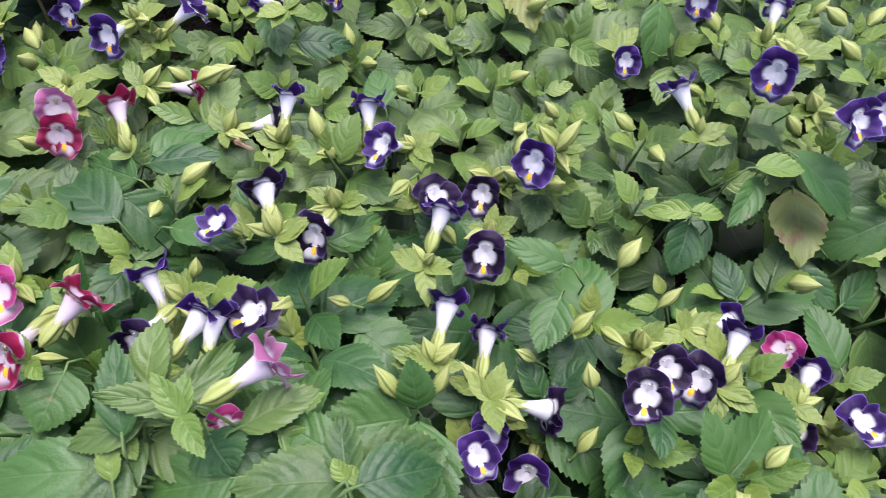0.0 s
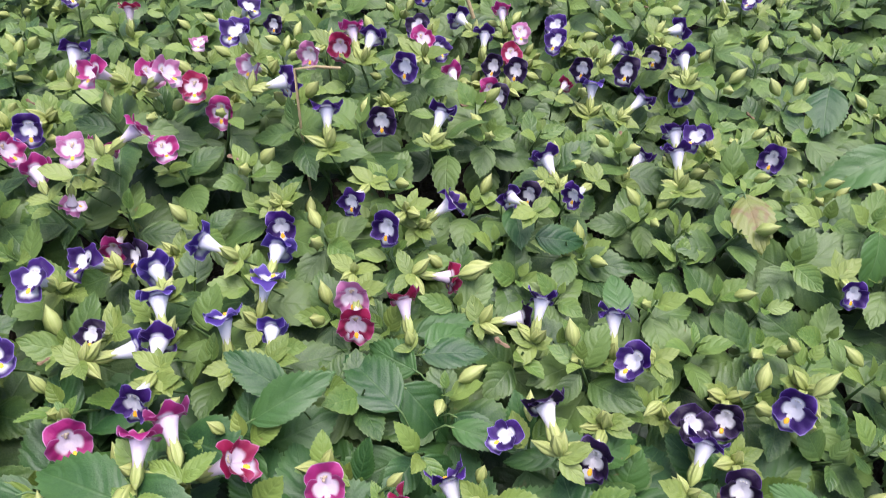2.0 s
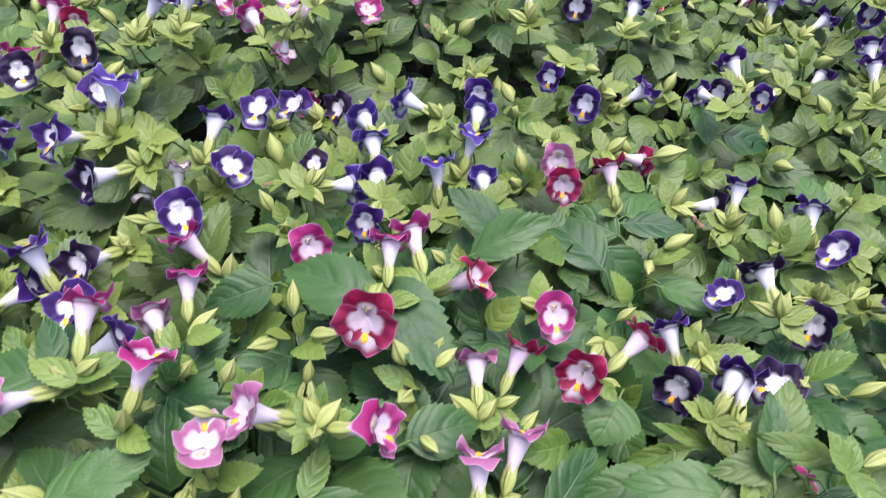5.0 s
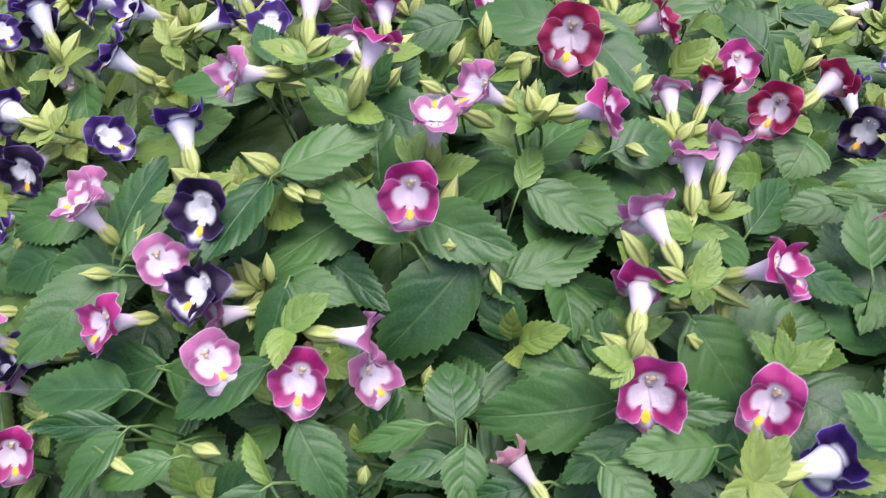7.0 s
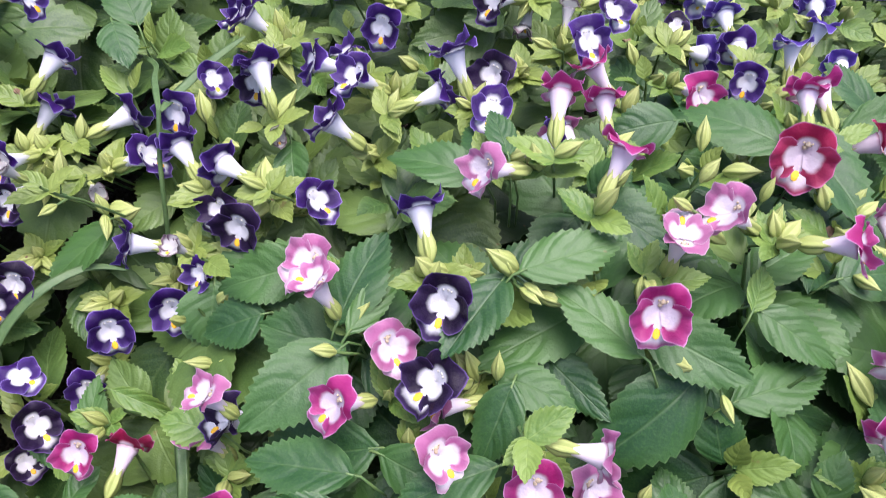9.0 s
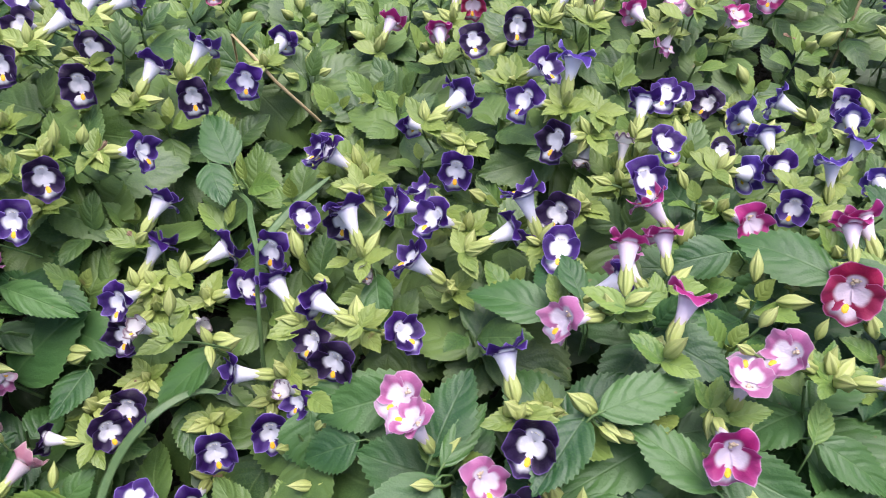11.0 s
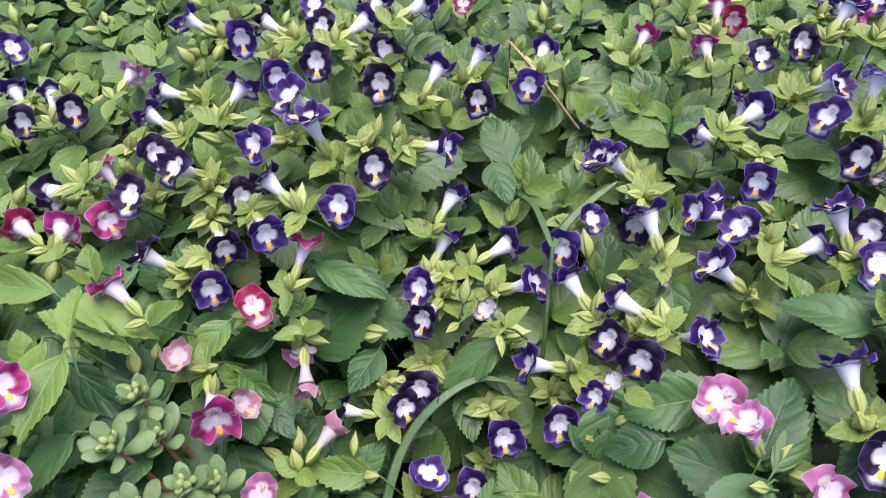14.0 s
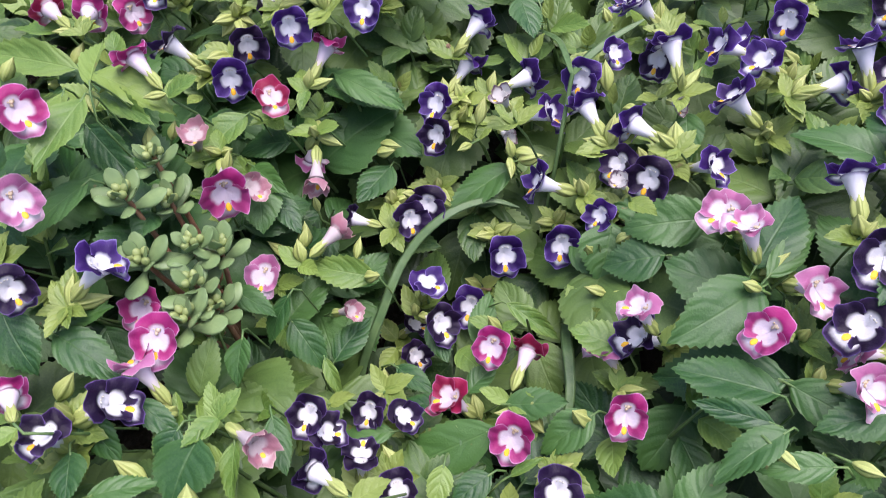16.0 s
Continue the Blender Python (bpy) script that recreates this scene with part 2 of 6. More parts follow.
def leaf_mesh(name, seed, material, teeth=9, width=0.62, fold=0.16, droop=0.18, across=3):
    """A toothed, egg-shaped, pointed blade one unit long, its base at the origin, its tip along +y."""
    rnd = random.Random(seed)
    ph, twist, bow = rnd.uniform(0, 6), rnd.uniform(-0.12, 0.12), rnd.uniform(-0.07, 0.07)
    steps = 2 * teeth + 2
    rows, uvs = [], []
    for i in range(steps + 1):
        s = i / steps
        if s < 0.36:
            w = (1.0 - (1.0 - s / 0.36) ** 2.2) ** 0.72
        else:
            w = (1.0 - ((s - 0.36) / 0.64) ** 1.55) ** 1.02
        w = max(width * 0.5 * w, 0.010 if s < 0.5 else 0.002)
        big = rnd.uniform(0.75, 1.25)
        row, uvr = [], []
        for j in range(-across, across + 1):
            f = abs(j) / across
            lobe = 0.0
            if abs(j) == across and 0 < i < steps:
                lobe = (0.016 if i % 2 else -0.013) * big * min(1.0, teeth / 7) * (0.45 + 0.55 * math.sin(math.pi * s))
            x = math.copysign(max(f * w + lobe, 0.001), j) if j else 0.0
            y = s + (0.026 * (1 if i % 2 else 0) if abs(j) == across and 0 < i < steps - 1 else 0.0) + 0.05 * f * math.sin(math.pi * s) - 0.07 * f * (1 - s) ** 3
            z = fold * abs(x) * 1.3 - droop * (s - 0.1) ** 2 + twist * x * s * 2
            z += 0.010 * math.sin(s * 15 - f * 5.0 + ph) * f + 0.028 * math.sin(s * 7 + ph * 2 + math.copysign(1, j)) * f * f
            z -= 0.10 * f ** 3 * w * 1.6
            row.append((x + bow * s * s, y, z))
            uvr.append((s, 0.5 + 0.5 * j / across))
        rows.append(row)
        uvs.append(uvr)
    return sheet(name, rows, material, uvs)


RIM = 0.0064


def lobe_path(d, length, tilt):
    """Distance from the flower's middle, height and slope at d metres past the mouth: a lobe turns outwards from the tube to its own tilt."""
    r, z, h, n = RIM, 0.0, 38.0, 14
    for k in range(n):
        f = min(1.0, (k + 0.5) / n * d / length / 0.6)
        h = 38.0 + (tilt - 38.0) * f * f * (3 - 2 * f)
        r, z = r + math.cos(radians(h)) * d / n, z + math.sin(radians(h)) * d / n
    return r, z, h


def lobe_mesh(name, seed, material, mid, half, length, tilt, ruffle, notch=0.0, lift=0.0):
    """One lobe of the flower's face, from inside the throat outwards; +y is the top of the face, +z its front."""
    rnd = random.Random(seed)
    ph = rnd.uniform(0, 6)
    curl, tip = rnd.uniform(-0.0016, 0.0018), rnd.uniform(0.93, 1.06)
    cols, rows, uvs = 17, [], []
    for v in (-1.0, -0.62, -0.3, 0.0, 0.14, 0.3, 0.5, 0.72, 0.9, 1.0):
        row, uvr = [], []
        for j in range(cols):
            u = 2 * j / (cols - 1) - 1
            a = mid + u * half * (0.82 + 0.18 * max(v, 0.0))
            shape = max((1.0005 - abs(u) ** 2.7) ** 0.5 - notch * math.exp(-(u / 0.2) ** 2), 0.0)
            d = length * tip * shape * (1 + 0.045 * math.sin(8 * u + ph) + 0.03 * math.sin(15 * u + 2 * ph)) * max(v, 0.0)
            if v < 0:
                r, z = RIM * (1 + 0.99 * v), -0.0026 * (-v) ** 1.5
            else:
                r, z, _ = lobe_path(d, length, tilt)
            far = max(0.0, d / length)
            z += lift + ruffle * far * far * (math.sin(5.0 * u + ph) * 0.0026 + math.sin(11 * u + 2 * ph) * 0.0015) + curl * far * u * u * 1.5
            # the mouth is narrower than high
            pinch = 1 - 0.16 * math.exp(-max(r - RIM, 0) / 0.0035)
            row.append((r * math.cos(a) * pinch, r * math.sin(a), z))
            edge = abs(u) ** 5
            uvr.append((1 - (1 - v) * (1 - abs(u) ** 9) if v > 0.05 else v, 1 - (1 - v) * (1 - edge) if v >= 0 else 0.5 * v - 0.1))
        rows.append(row)
        uvs.append(uvr)
    return sheet(name, rows, material, uvs)


def keeled(name, length, radius, outline, material, sides=30, teeth=0.0):
    """A calyx or bud along +z with five sharp keels; teeth: how far the keels run on at its open end."""
    rows, uvs = [], []
    for t, f in outline:
        row, uvr = [], []
        for j in range(sides):
            a = 2 * math.pi * j / sides
            keel = (1 - abs(math.sin(2.5 * a))) ** 1.4
            q = radius * f * (0.70 + 0.46 * keel * math.sin(math.pi * min(1.0, t * 0.9 + 0.05)))
            row.append((q * math.cos(a), q * math.sin(a), length * (t + (teeth * (keel - 0.25) if t > 0.99 else 0.0))))
            uvr.append((j / sides, t))
        rows.append(row)
        uvs.append(uvr)
    return sheet(name, rows, material, uvs, closed=True)


def turned(name, profile, material, sides=12, ribs=0, rib=0.0, squash=1.0, bend=0.0, inner=99):
    """A body turned about z from (z, radius) pairs, with ribs along it."""
    rows, uvs = [], []
    for k, (z, r) in enumerate(profile):
        v = k / (min(len(profile), inner) - 1) if k < inner else 0.5
        row, uvr = [], []
        for j in range(sides):
            a = 2 * math.pi * j / sides
            q = r * (1 + rib * (0.5 + 0.5 * math.cos(ribs * a)) * math.sin(math.pi * v) if ribs else 1)
            row.append((q * math.cos(a), q * math.sin(a) * squash - bend * math.sin(math.pi * v * 0.5), z))
            uvr.append((j / sides, v))
        rows.append(row)
        uvs.append(uvr)
    return sheet(name, rows, material, uvs, closed=True)


def tube_between(name, points, radii, material, sides=6):
    """A round stem through the points."""
    rows, uvs = [], []
    pts = [Vector(p) for p in points]
    for k, p in enumerate(pts):
        d = (pts[min(k + 1, len(pts) - 1)] - pts[max(k - 1, 0)]).normalized()
        q = d.to_track_quat("Z", "Y")
        r = radii[k] if isinstance(radii, (list, tuple)) else radii
        rows.append([tuple(p + q @ Vector((r * math.cos(2 * math.pi * j / sides), r * math.sin(2 * math.pi * j / sides), 0))) for j in range(sides)])
        uvs.append([(j / sides, k / (len(pts) - 1)) for j in range(sides)])
    return sheet(name, rows, material, uvs, closed=True)


LEAVES = [leaf_mesh("leaf", 20 + k, LEAF, 12 + k % 3, 0.60 + 0.05 * (k % 4), 0.10 + 0.06 * (k % 3), 0.10 + 0.09 * (k % 4)) for k in range(10)]
LIGHT_LEAVES = [leaf_mesh("leaf", 40 + k, LIGHT_LEAF, 11 + k % 3, 0.58 + 0.05 * (k % 4), 0.12 + 0.06 * (k % 3), 0.10 + 0.09 * (k % 4)) for k in range(8)]
FRESH = [leaf_mesh("young_leaf", 60 + k, YOUNG, 9, 0.52 + 0.05 * (k % 3), 0.35, 0.05 + 0.1 * (k % 2), 2) for k in range(4)]
FAR_LEAVES = [leaf_mesh("leaf_mass", 20 + k, FAR_LEAF, 8, 0.60 + 0.05 * (k % 3), 0.12 + 0.06 * (k % 3), 0.12 + 0.09 * (k % 4), 2) for k in range(6)]
SHADED_LEAVES = [leaf_mesh("old_leaf", 20 + k, SHADED_LEAF, 5, 0.62 + 0.05 * (k % 3), 0.12 + 0.06 * (k % 3), 0.12 + 0.09 * (k % 4), 2) for k in range(6)]
FAR_FRESH = [leaf_mesh("young_mass", 60 + k, FAR_YOUNG, 6, 0.54 + 0.05 * (k % 3), 0.35, 0.1, 1) for k in range(3)]
TIPS = [leaf_mesh("tip_leaf", 80 + k, LIME, 6, 0.50 + 0.06 * k, 0.40, 0.05 + 0.1 * (k % 2), 2) for k in range(3)]
FAR_TIPS = [leaf_mesh("tip_mass", 80 + k, FAR_LIME, 4, 0.50 + 0.06 * k, 0.40, 0.1, 1) for k in range(3)]
YELLOWING = leaf_mesh("yellow_leaf", 90, SICK, 9, 0.66, 0.1, 0.25)
SHUT = [(0, 0.16), (0.05, 0.42), (0.16, 0.78), (0.33, 1.0), (0.52, 0.95), (0.70, 0.68), (0.85, 0.36), (0.95, 0.13), (1.0, 0.02)]
CALYX = [keeled("calyx", 0.0170, 0.0037 + 0.0004 * k, [(0, 0.20), (0.06, 0.46), (0.18, 0.78), (0.38, 1.0), (0.62, 0.97), (0.84, 0.92), (1.0, 0.98)], SEPAL_A, 30, 0.16) for k in range(2)]
BUD = [keeled("bud", 0.0150 + 0.0015 * k, 0.0040 - 0.0003 * k, SHUT, SEPAL_A) for k in range(3)]
FAR_BUD = keeled("bud", 0.0175, 0.0045, [(0, 0.2), (0.10, 0.62), (0.33, 1.0), (0.60, 0.85), (0.85, 0.36), (1.0, 0.02)], SEPAL_A, 10)
WITHER = turned("withered", [(0.0, 0.0006), (0.002, 0.0009), (0.004, 0.0005), (0.006, 0.0007), (0.0085, 0.0014), (0.0098, 0.0008)], BROWN, 20, 5, 1.1, 0.6, 0.003)
FACES = {}
for n, tone in enumerate(TONES):
    tube = turned("tube", [(-0.026, 0.0019), (-0.018, 0.0024), (-0.0125, 0.0032), (-0.0085, 0.0040), (-0.0050, 0.0049), (-0.0024, 0.0057), (-0.0006, 0.0064), (-0.006, 0.0040), (-0.011, 0.0006)], TUBE[tone], 18, inner=7)
    for k in range(7):
        r = random.Random(97 * n + k)
        up, side_a, side_b, low = r.uniform(-45, 15), r.uniform(15, 62), r.uniform(15, 62), r.uniform(-25, 15)
        if tone in ("faded", "spent"):
            up, side_a, side_b, low = r.uniform(40, 72), r.uniform(52, 80), r.uniform(52, 80), r.uniform(40, 72)
        FACES[tone, k] = (tube,
                          lobe_mesh("upper_lip", 7 * k + n, PETAL[tone, "upper"], radians(90), radians(92), 0.0085, up, 1.3, 0.13),
                          lobe_mesh("side_lobe", 7 * k + n + 2, PETAL[tone, "side"], radians(197), radians(64), 0.0082, side_a, 0.9, 0.0, 0.0010),
                          lobe_mesh("side_lobe", 7 * k + n + 3, PETAL[tone, "side"], radians(-17), radians(64), 0.0082, side_b, 0.9, 0.0, 0.0012),
                          lobe_mesh("lower_lobe", 7 * k + n + 4, PETAL[tone, "lower"], radians(270), radians(62), 0.0100, low, 0.7, 0.04, 0.0005), low)
mark = bpy.data.meshes.new("yellow_spot")
bm = bmesh.new()
bmesh.ops.create_uvsphere(bm, u_segments=8, v_segments=5, radius=1)
bmesh.ops.scale(bm, verts=bm.verts, vec=(0.0017, 0.0024, 0.0004))
bm.to_mesh(mark)
bm.free()
mark.materials.append(YELLOW)


def anther_mesh(material, blotch):
    """The stamens arched under the upper lip; with blotch, the uneven patch behind them."""
    me = bpy.data.meshes.new("anther")
    bm = bmesh.new()
    beads = [(0.0026 * math.cos(a), 0.0032 + 0.0022 * math.sin(a), -0.0006 + 0.0012 * math.sin(a), (0.0005, 0.0005, 0.0007)) for a in (0.9, 2.3)]
    beads.append((0.0001, 0.0050, -0.0006, (0.0011, 0.0007, 0.0006)))
    if blotch:
        beads += [(0.0003, 0.0042, -0.0004, (0.0017, 0.0011, 0.0005)), (-0.0006, 0.0028, -0.0008, (0.0011, 0.0013, 0.0005))]
    for x, y, z, vec in beads:
        ball = bmesh.ops.create_uvsphere(bm, u_segments=6, v_segments=4, radius=1.0)["verts"]
        bmesh.ops.scale(bm, verts=ball, vec=vec)
        bmesh.ops.translate(bm, verts=ball, vec=(x, y, z))
    bm.to_mesh(me)
    bm.free()
    me.polygons.foreach_set("use_smooth", [True] * len(me.polygons))
    me.materials.append(material)
    return me


ANTHERS = {tone: anther_mesh(ANTHER, True) if tone in ("magenta", "crimson", "pink") else anther_mesh(PALE_ANTHER, False) for tone in TONES}


def put(name, mesh, parent, m, label=""):
    """A part at the pose m, given in the parent's own space."""
    ob = new(name, mesh)
    ob.parent = parent
    ob.matrix_basis = m
    if label:
        ob["label"] = label
    return ob


MASS = {}


def gather(home, name, mesh, m):
    """Adds a copy of the mesh, at the world pose m, to the plant's joined part of that name."""
    MASS.setdefault((home.name, name), (home, []))[1].append((mesh, m))


def join_masses(words):
    for (_, name), (home, items) in MASS.items():
        co, faces, uvs, n = [], [], [], 0
        for mesh, m in items:
            k = len(mesh.vertices)
            a = np.empty(k * 3)
            mesh.vertices.foreach_get("co", a)
            r = np.array(m)
            co.append(a.reshape(-1, 3) @ r[:3, :3].T + (r[:3, 3] - np.array(home.location)))
            faces += [[v + n for v in p.vertices] for p in mesh.polygons]
            u = np.empty(len(mesh.loops) * 2)
            mesh.uv_layers[0].data.foreach_get("uv", u)
            uvs.append(u)
            n += k
        me = bpy.data.meshes.new(name)
        me.from_pydata(np.concatenate(co).tolist(), [], faces)
        me.uv_layers.new(name="uv").data.foreach_set("uv", np.concatenate(uvs))
        me.polygons.foreach_set("use_smooth", [True] * len(me.polygons))
        me.materials.append(items[0][0].materials[0])
        ob = put(name, me, home, Matrix(), words[name])
        ob["kind"] = "stuff"


def frame_of(axis, up):
    """A turn whose z is the axis and whose y leans to up."""
    z = Vector(axis).normalized()
    y = Vector(up) - z * Vector(up).dot(z)
    y = y.normalized() if y.length > 1e-4 else z.orthogonal().normalized()
    x = y.cross(z)
    return Matrix((x, y, z)).transposed().to_4x4()


# ---- setting ----
me = bpy.data.meshes.new("ground")
bm = bmesh.new()
bmesh.ops.create_grid(bm, x_segments=60, y_segments=60, size=2.0)
for v in bm.verts:
    v.co.z = 0.012 * noise.noise(v.co * 14) + 0.02 * noise.noise(v.co * 3)
    if max(abs(v.co.x), abs(v.co.y)) > 1.99:
        v.co = Vector((v.co.x * 300, v.co.y * 300, 0))
bm.to_mesh(me)
bm.free()
me.materials.append(SOIL)
tagged(new("ground", me), "dark moist garden soil under the plants", "soil", kind="structure")

# ---- the plants ----
PLANTS = []


def plant(tone, x, y):
    words = {"violet": "leafy torenia plant with violet and white flowers", "magenta": "leafy torenia plant with magenta and pink flowers",
             "green": "leafy torenia plant, mostly foliage with buds"}[tone]
    ob = tagged(new("torenia_plant"), words + ", in the bed", "flowering plant", "bedding plants")
    ob.location = (x, y, 0)
    PLANTS.append((tone, ob))
    return ob


def owner(tone, x, y):
    """The nearest plant that bears this colour."""
    fam = "violet" if tone in ("violet", "dark", "blue", "spent") else "magenta"
    return min((p for p in PLANTS if p[0] == fam or tone == "any"), key=lambda p: (p[1].location.x - x) ** 2 + (p[1].location.y - y) ** 2)[1]


BLOOMS = []


def bloom(tone, x, y, z, ax, ay, az, size=1.0, roll=0):
    """A flower with its face at (x, y, z), looking along (ax, ay, az)."""
    BLOOMS.append((tone, Vector((x, y, z)), Vector((ax, ay, az)).normalized(), size, roll))



BIG = []


def big_leaf(bx, by, bz, tx, ty, tz, width, kind="grown"):
    """A leaf that stands out: its base, its tip and its width."""
    BIG.append((Vector((bx, by, bz)), Vector((tx, ty, tz)), width, kind))


HAND_BUDS = []


def bud(x, y, z, ax, ay, az, size):
    """A closed bud with its foot at (x, y, z), pointing along (ax, ay, az)."""
    HAND_BUDS.append((Vector((x, y, z)), Vector((ax, ay, az)), size))


for px, py, tone in ((-0.30, 0.06, "magenta"), (-0.12, 0.10, "magenta"), (-0.36, 0.42, "magenta"), (-0.70, -0.12, "magenta"), (-0.95, 0.25, "magenta"),
                     (-0.50, 0.55, "magenta"), (-0.02, 0.85, "magenta"), (-0.38, -0.12, "magenta"), (-0.15, 0.62, "magenta"), (-0.86, -0.10, "magenta")):
    plant(tone, px, py)
for px, py, tone in ((-0.56, 0.02, "violet"), (-0.66, 0.12, "violet"), (-0.46, 0.18, "violet"), (-0.82, 0.06, "violet"), (-0.32, 0.24, "violet"),
                     (-0.16, 0.38, "violet"), (0.02, 0.24, "violet"), (0.16, 0.14, "violet"), (0.20, 0.36, "violet"), (-0.60, 0.34, "violet"),
                     (-0.80, 0.28, "violet"), (-0.05, 0.56, "violet"), (0.14, 0.62, "violet"), (-0.30, 0.62, "violet"), (-0.75, 0.55, "violet"),
                     (-0.98, 0.12, "violet"), (-0.55, -0.20, "violet"), (0.34, 0.56, "violet"), (-0.55, 0.75, "violet"), (0.20, 0.88, "violet"),
                     (-0.25, 0.88, "violet"), (0.34, 0.22, "violet"), (0.03, 0.04, "violet"), (-0.04, 0.42, "violet")):
    plant(tone, px, py)
bloom("violet", -0.720, -0.063, 0.201, 0.76, -0.63, 0.13, 0.95)
bloom("dark", -0.729, -0.040, 0.208, 0.86, -0.51, -0.03, 0.95)
bloom("violet", -0.701, -0.031, 0.227, 0.83, -0.53, 0.19, 0.95)
bloom("crimson", -0.691, -0.060, 0.200, 0.43, -0.23, 0.87, 0.95)
bloom("magenta", -0.669, -0.118, 0.184, 0.78, -0.61, 0.14, 1.19)
bloom("pink", -0.639, -0.127, 0.145, 0.23, -0.42, 0.88, 0.95)
bloom("violet", -0.664, -0.194, 0.199, 0.34, 0.61, 0.72, 0.95)
bloom("dark", -0.615, -0.232, 0.180, 0.59, 0.50, 0.63, 0.95)
bloom("magenta", -0.659, -0.186, 0.161, 0.19, -0.62, 0.76, 0.95)
bloom("magenta", -0.629, -0.198, 0.176, 0.38, -0.51, 0.77, 0.95)
bloom("pink", -0.629, -0.211, 0.171, -0.74, 0.02, 0.67, 0.95)
bloom("faded", -0.650, -0.071, 0.168, 0.60, -0.69, -0.41, 0.95)
bloom("violet", -0.626, 0.010, 0.186, -0.01, -0.89, 0.45, 0.95)
bloom("dark", -0.617, -0.001, 0.174, 0.08, -0.95, 0.30, 0.95)
bloom("violet", -0.641, 0.072, 0.205, -0.03, 0.93, 0.36, 0.95)
bloom("violet", -0.635, 0.055, 0.187, -0.05, 0.90, 0.44, 0.95)
bloom("violet", -0.601, 0.073, 0.181, 0.42, 0.90, 0.12, 0.95)
bloom("violet", -0.572, 0.051, 0.182, 0.81, 0.25, 0.54, 0.95)
bloom("violet", -0.564, 0.071, 0.199, 0.05, -0.96, 0.28, 0.95)
bloom("violet", -0.551, 0.054, 0.195, -0.83, 0.47, 0.29, 0.95)
bloom("violet", -0.519, 0.047, 0.203, -0.97, 0.22, -0.07, 0.95)
bloom("violet", -0.549, 0.004, 0.172, -0.79, -0.54, 0.28, 0.95)
bloom("dark", -0.516, 0.034, 0.184, -0.29, -0.82, 0.50, 0.95)
bloom("dark", -0.494, 0.021, 0.196, 0.03, -0.97, 0.26, 0.95)
bloom("violet", -0.471, 0.052, 0.197, 0.72, -0.09, 0.69, 0.95)
bloom("pink", -0.451, 0.012, 0.205, -0.28, -0.47, 0.84, 0.95)
bloom("pink", -0.437, -0.007, 0.221, -0.50, -0.00, 0.87, 0.95)
bloom("violet", -0.548, -0.025, 0.136, 0.65, -0.65, 0.40, 0.95)
bloom("violet", -0.523, -0.006, 0.146, 0.51, -0.78, 0.37, 0.95)
bloom("dark", -0.606, -0.041, 0.141, 0.81, -0.43, 0.39, 0.95)
bloom("dark", -0.604, -0.026, 0.143, 0.34, -0.85, 0.40, 0.95)
bloom("violet", -0.509, 0.005, 0.171, -0.16, -0.91, 0.37, 0.70)
bloom("violet", -0.577, -0.061, 0.123, 0.16, 0.01, 0.99, 0.85)
bloom("violet", -0.555, -0.046, 0.103, 0.27, -0.84, 0.47, 0.95)
bloom("magenta", -0.518, -0.083, 0.137, 0.24, -0.76, 0.61, 0.95)
bloom("crimson", -0.503, -0.070, 0.131, -0.24, 0.96, 0.14, 0.95)
bloom("crimson", -0.520, -0.117, 0.128, -0.50, -0.37, 0.78, 0.95)
bloom("magenta", -0.481, -0.120, 0.137, 0.15, -0.81, 0.56, 0.95)
bloom("pink", -0.468, -0.058, 0.152, -0.57, -0.13, 0.81, 0.95)
bloom("magenta", -0.442, -0.085, 0.153, 0.37, -0.72, 0.59, 0.95)
bloom("magenta", -0.408, -0.044, 0.205, -0.47, -0.68, 0.56, 0.95)
bloom("dark", -0.384, -0.000, 0.232, 0.05, -0.85, 0.52, 1.04)
bloom("dark", -0.377, -0.023, 0.213, -0.42, -0.63, 0.66, 1.04)
bloom("pink", -0.399, -0.015, 0.212, 0.58, -0.42, 0.70, 0.85)
bloom("pink", -0.364, -0.044, 0.202, 0.55, -0.29, 0.78, 0.95)
bloom("pink", -0.373, -0.023, 0.197, -0.79, -0.59, 0.14, 0.85)
bloom("dark", -0.456, -0.053, 0.168, -0.58, -0.62, 0.53, 0.95)
bloom("dark", -0.547, -0.148, 0.130, 0.26, -0.79, 0.56, 0.76)
bloom("dark", -0.557, -0.177, 0.157, 0.17, -0.66, 0.73, 0.76)
bloom("dark", -0.548, -0.177, 0.150, 0.44, 0.37, 0.82, 0.76)
bloom("dark", -0.531, -0.172, 0.140, -0.17, 0.25, 0.95, 0.76)
bloom("dark", -0.532, -0.199, 0.169, -0.95, 0.06, -0.31, 0.76)
bloom("dark", -0.532, -0.140, 0.130, 0.53, 0.02, 0.85, 0.76)
bloom("dark", -0.507, -0.175, 0.141, 0.46, -0.32, 0.83, 0.76)
bloom("dark", -0.449, -0.134, 0.147, 0.27, -0.59, 0.76, 0.95)
bloom("dark", -0.584, -0.063, 0.076, 0.45, 0.18, 0.88, 0.76)
bloom("dark", -0.565, -0.087, 0.088, 0.73, -0.19, 0.66, 0.76)
bloom("violet", -0.478, 0.135, 0.243, 0.22, -0.96, 0.14, 0.95)
bloom("violet", -0.525, 0.093, 0.229, -0.62, 0.55, 0.56, 0.95)
bloom("dark", -0.531, 0.097, 0.214, 0.18, -0.98, 0.09, 0.95)
bloom("violet", -0.501, 0.105, 0.232, -0.79, -0.53, 0.30, 0.95)
bloom("violet", -0.476, 0.102, 0.235, -0.48, -0.59, 0.65, 0.95)
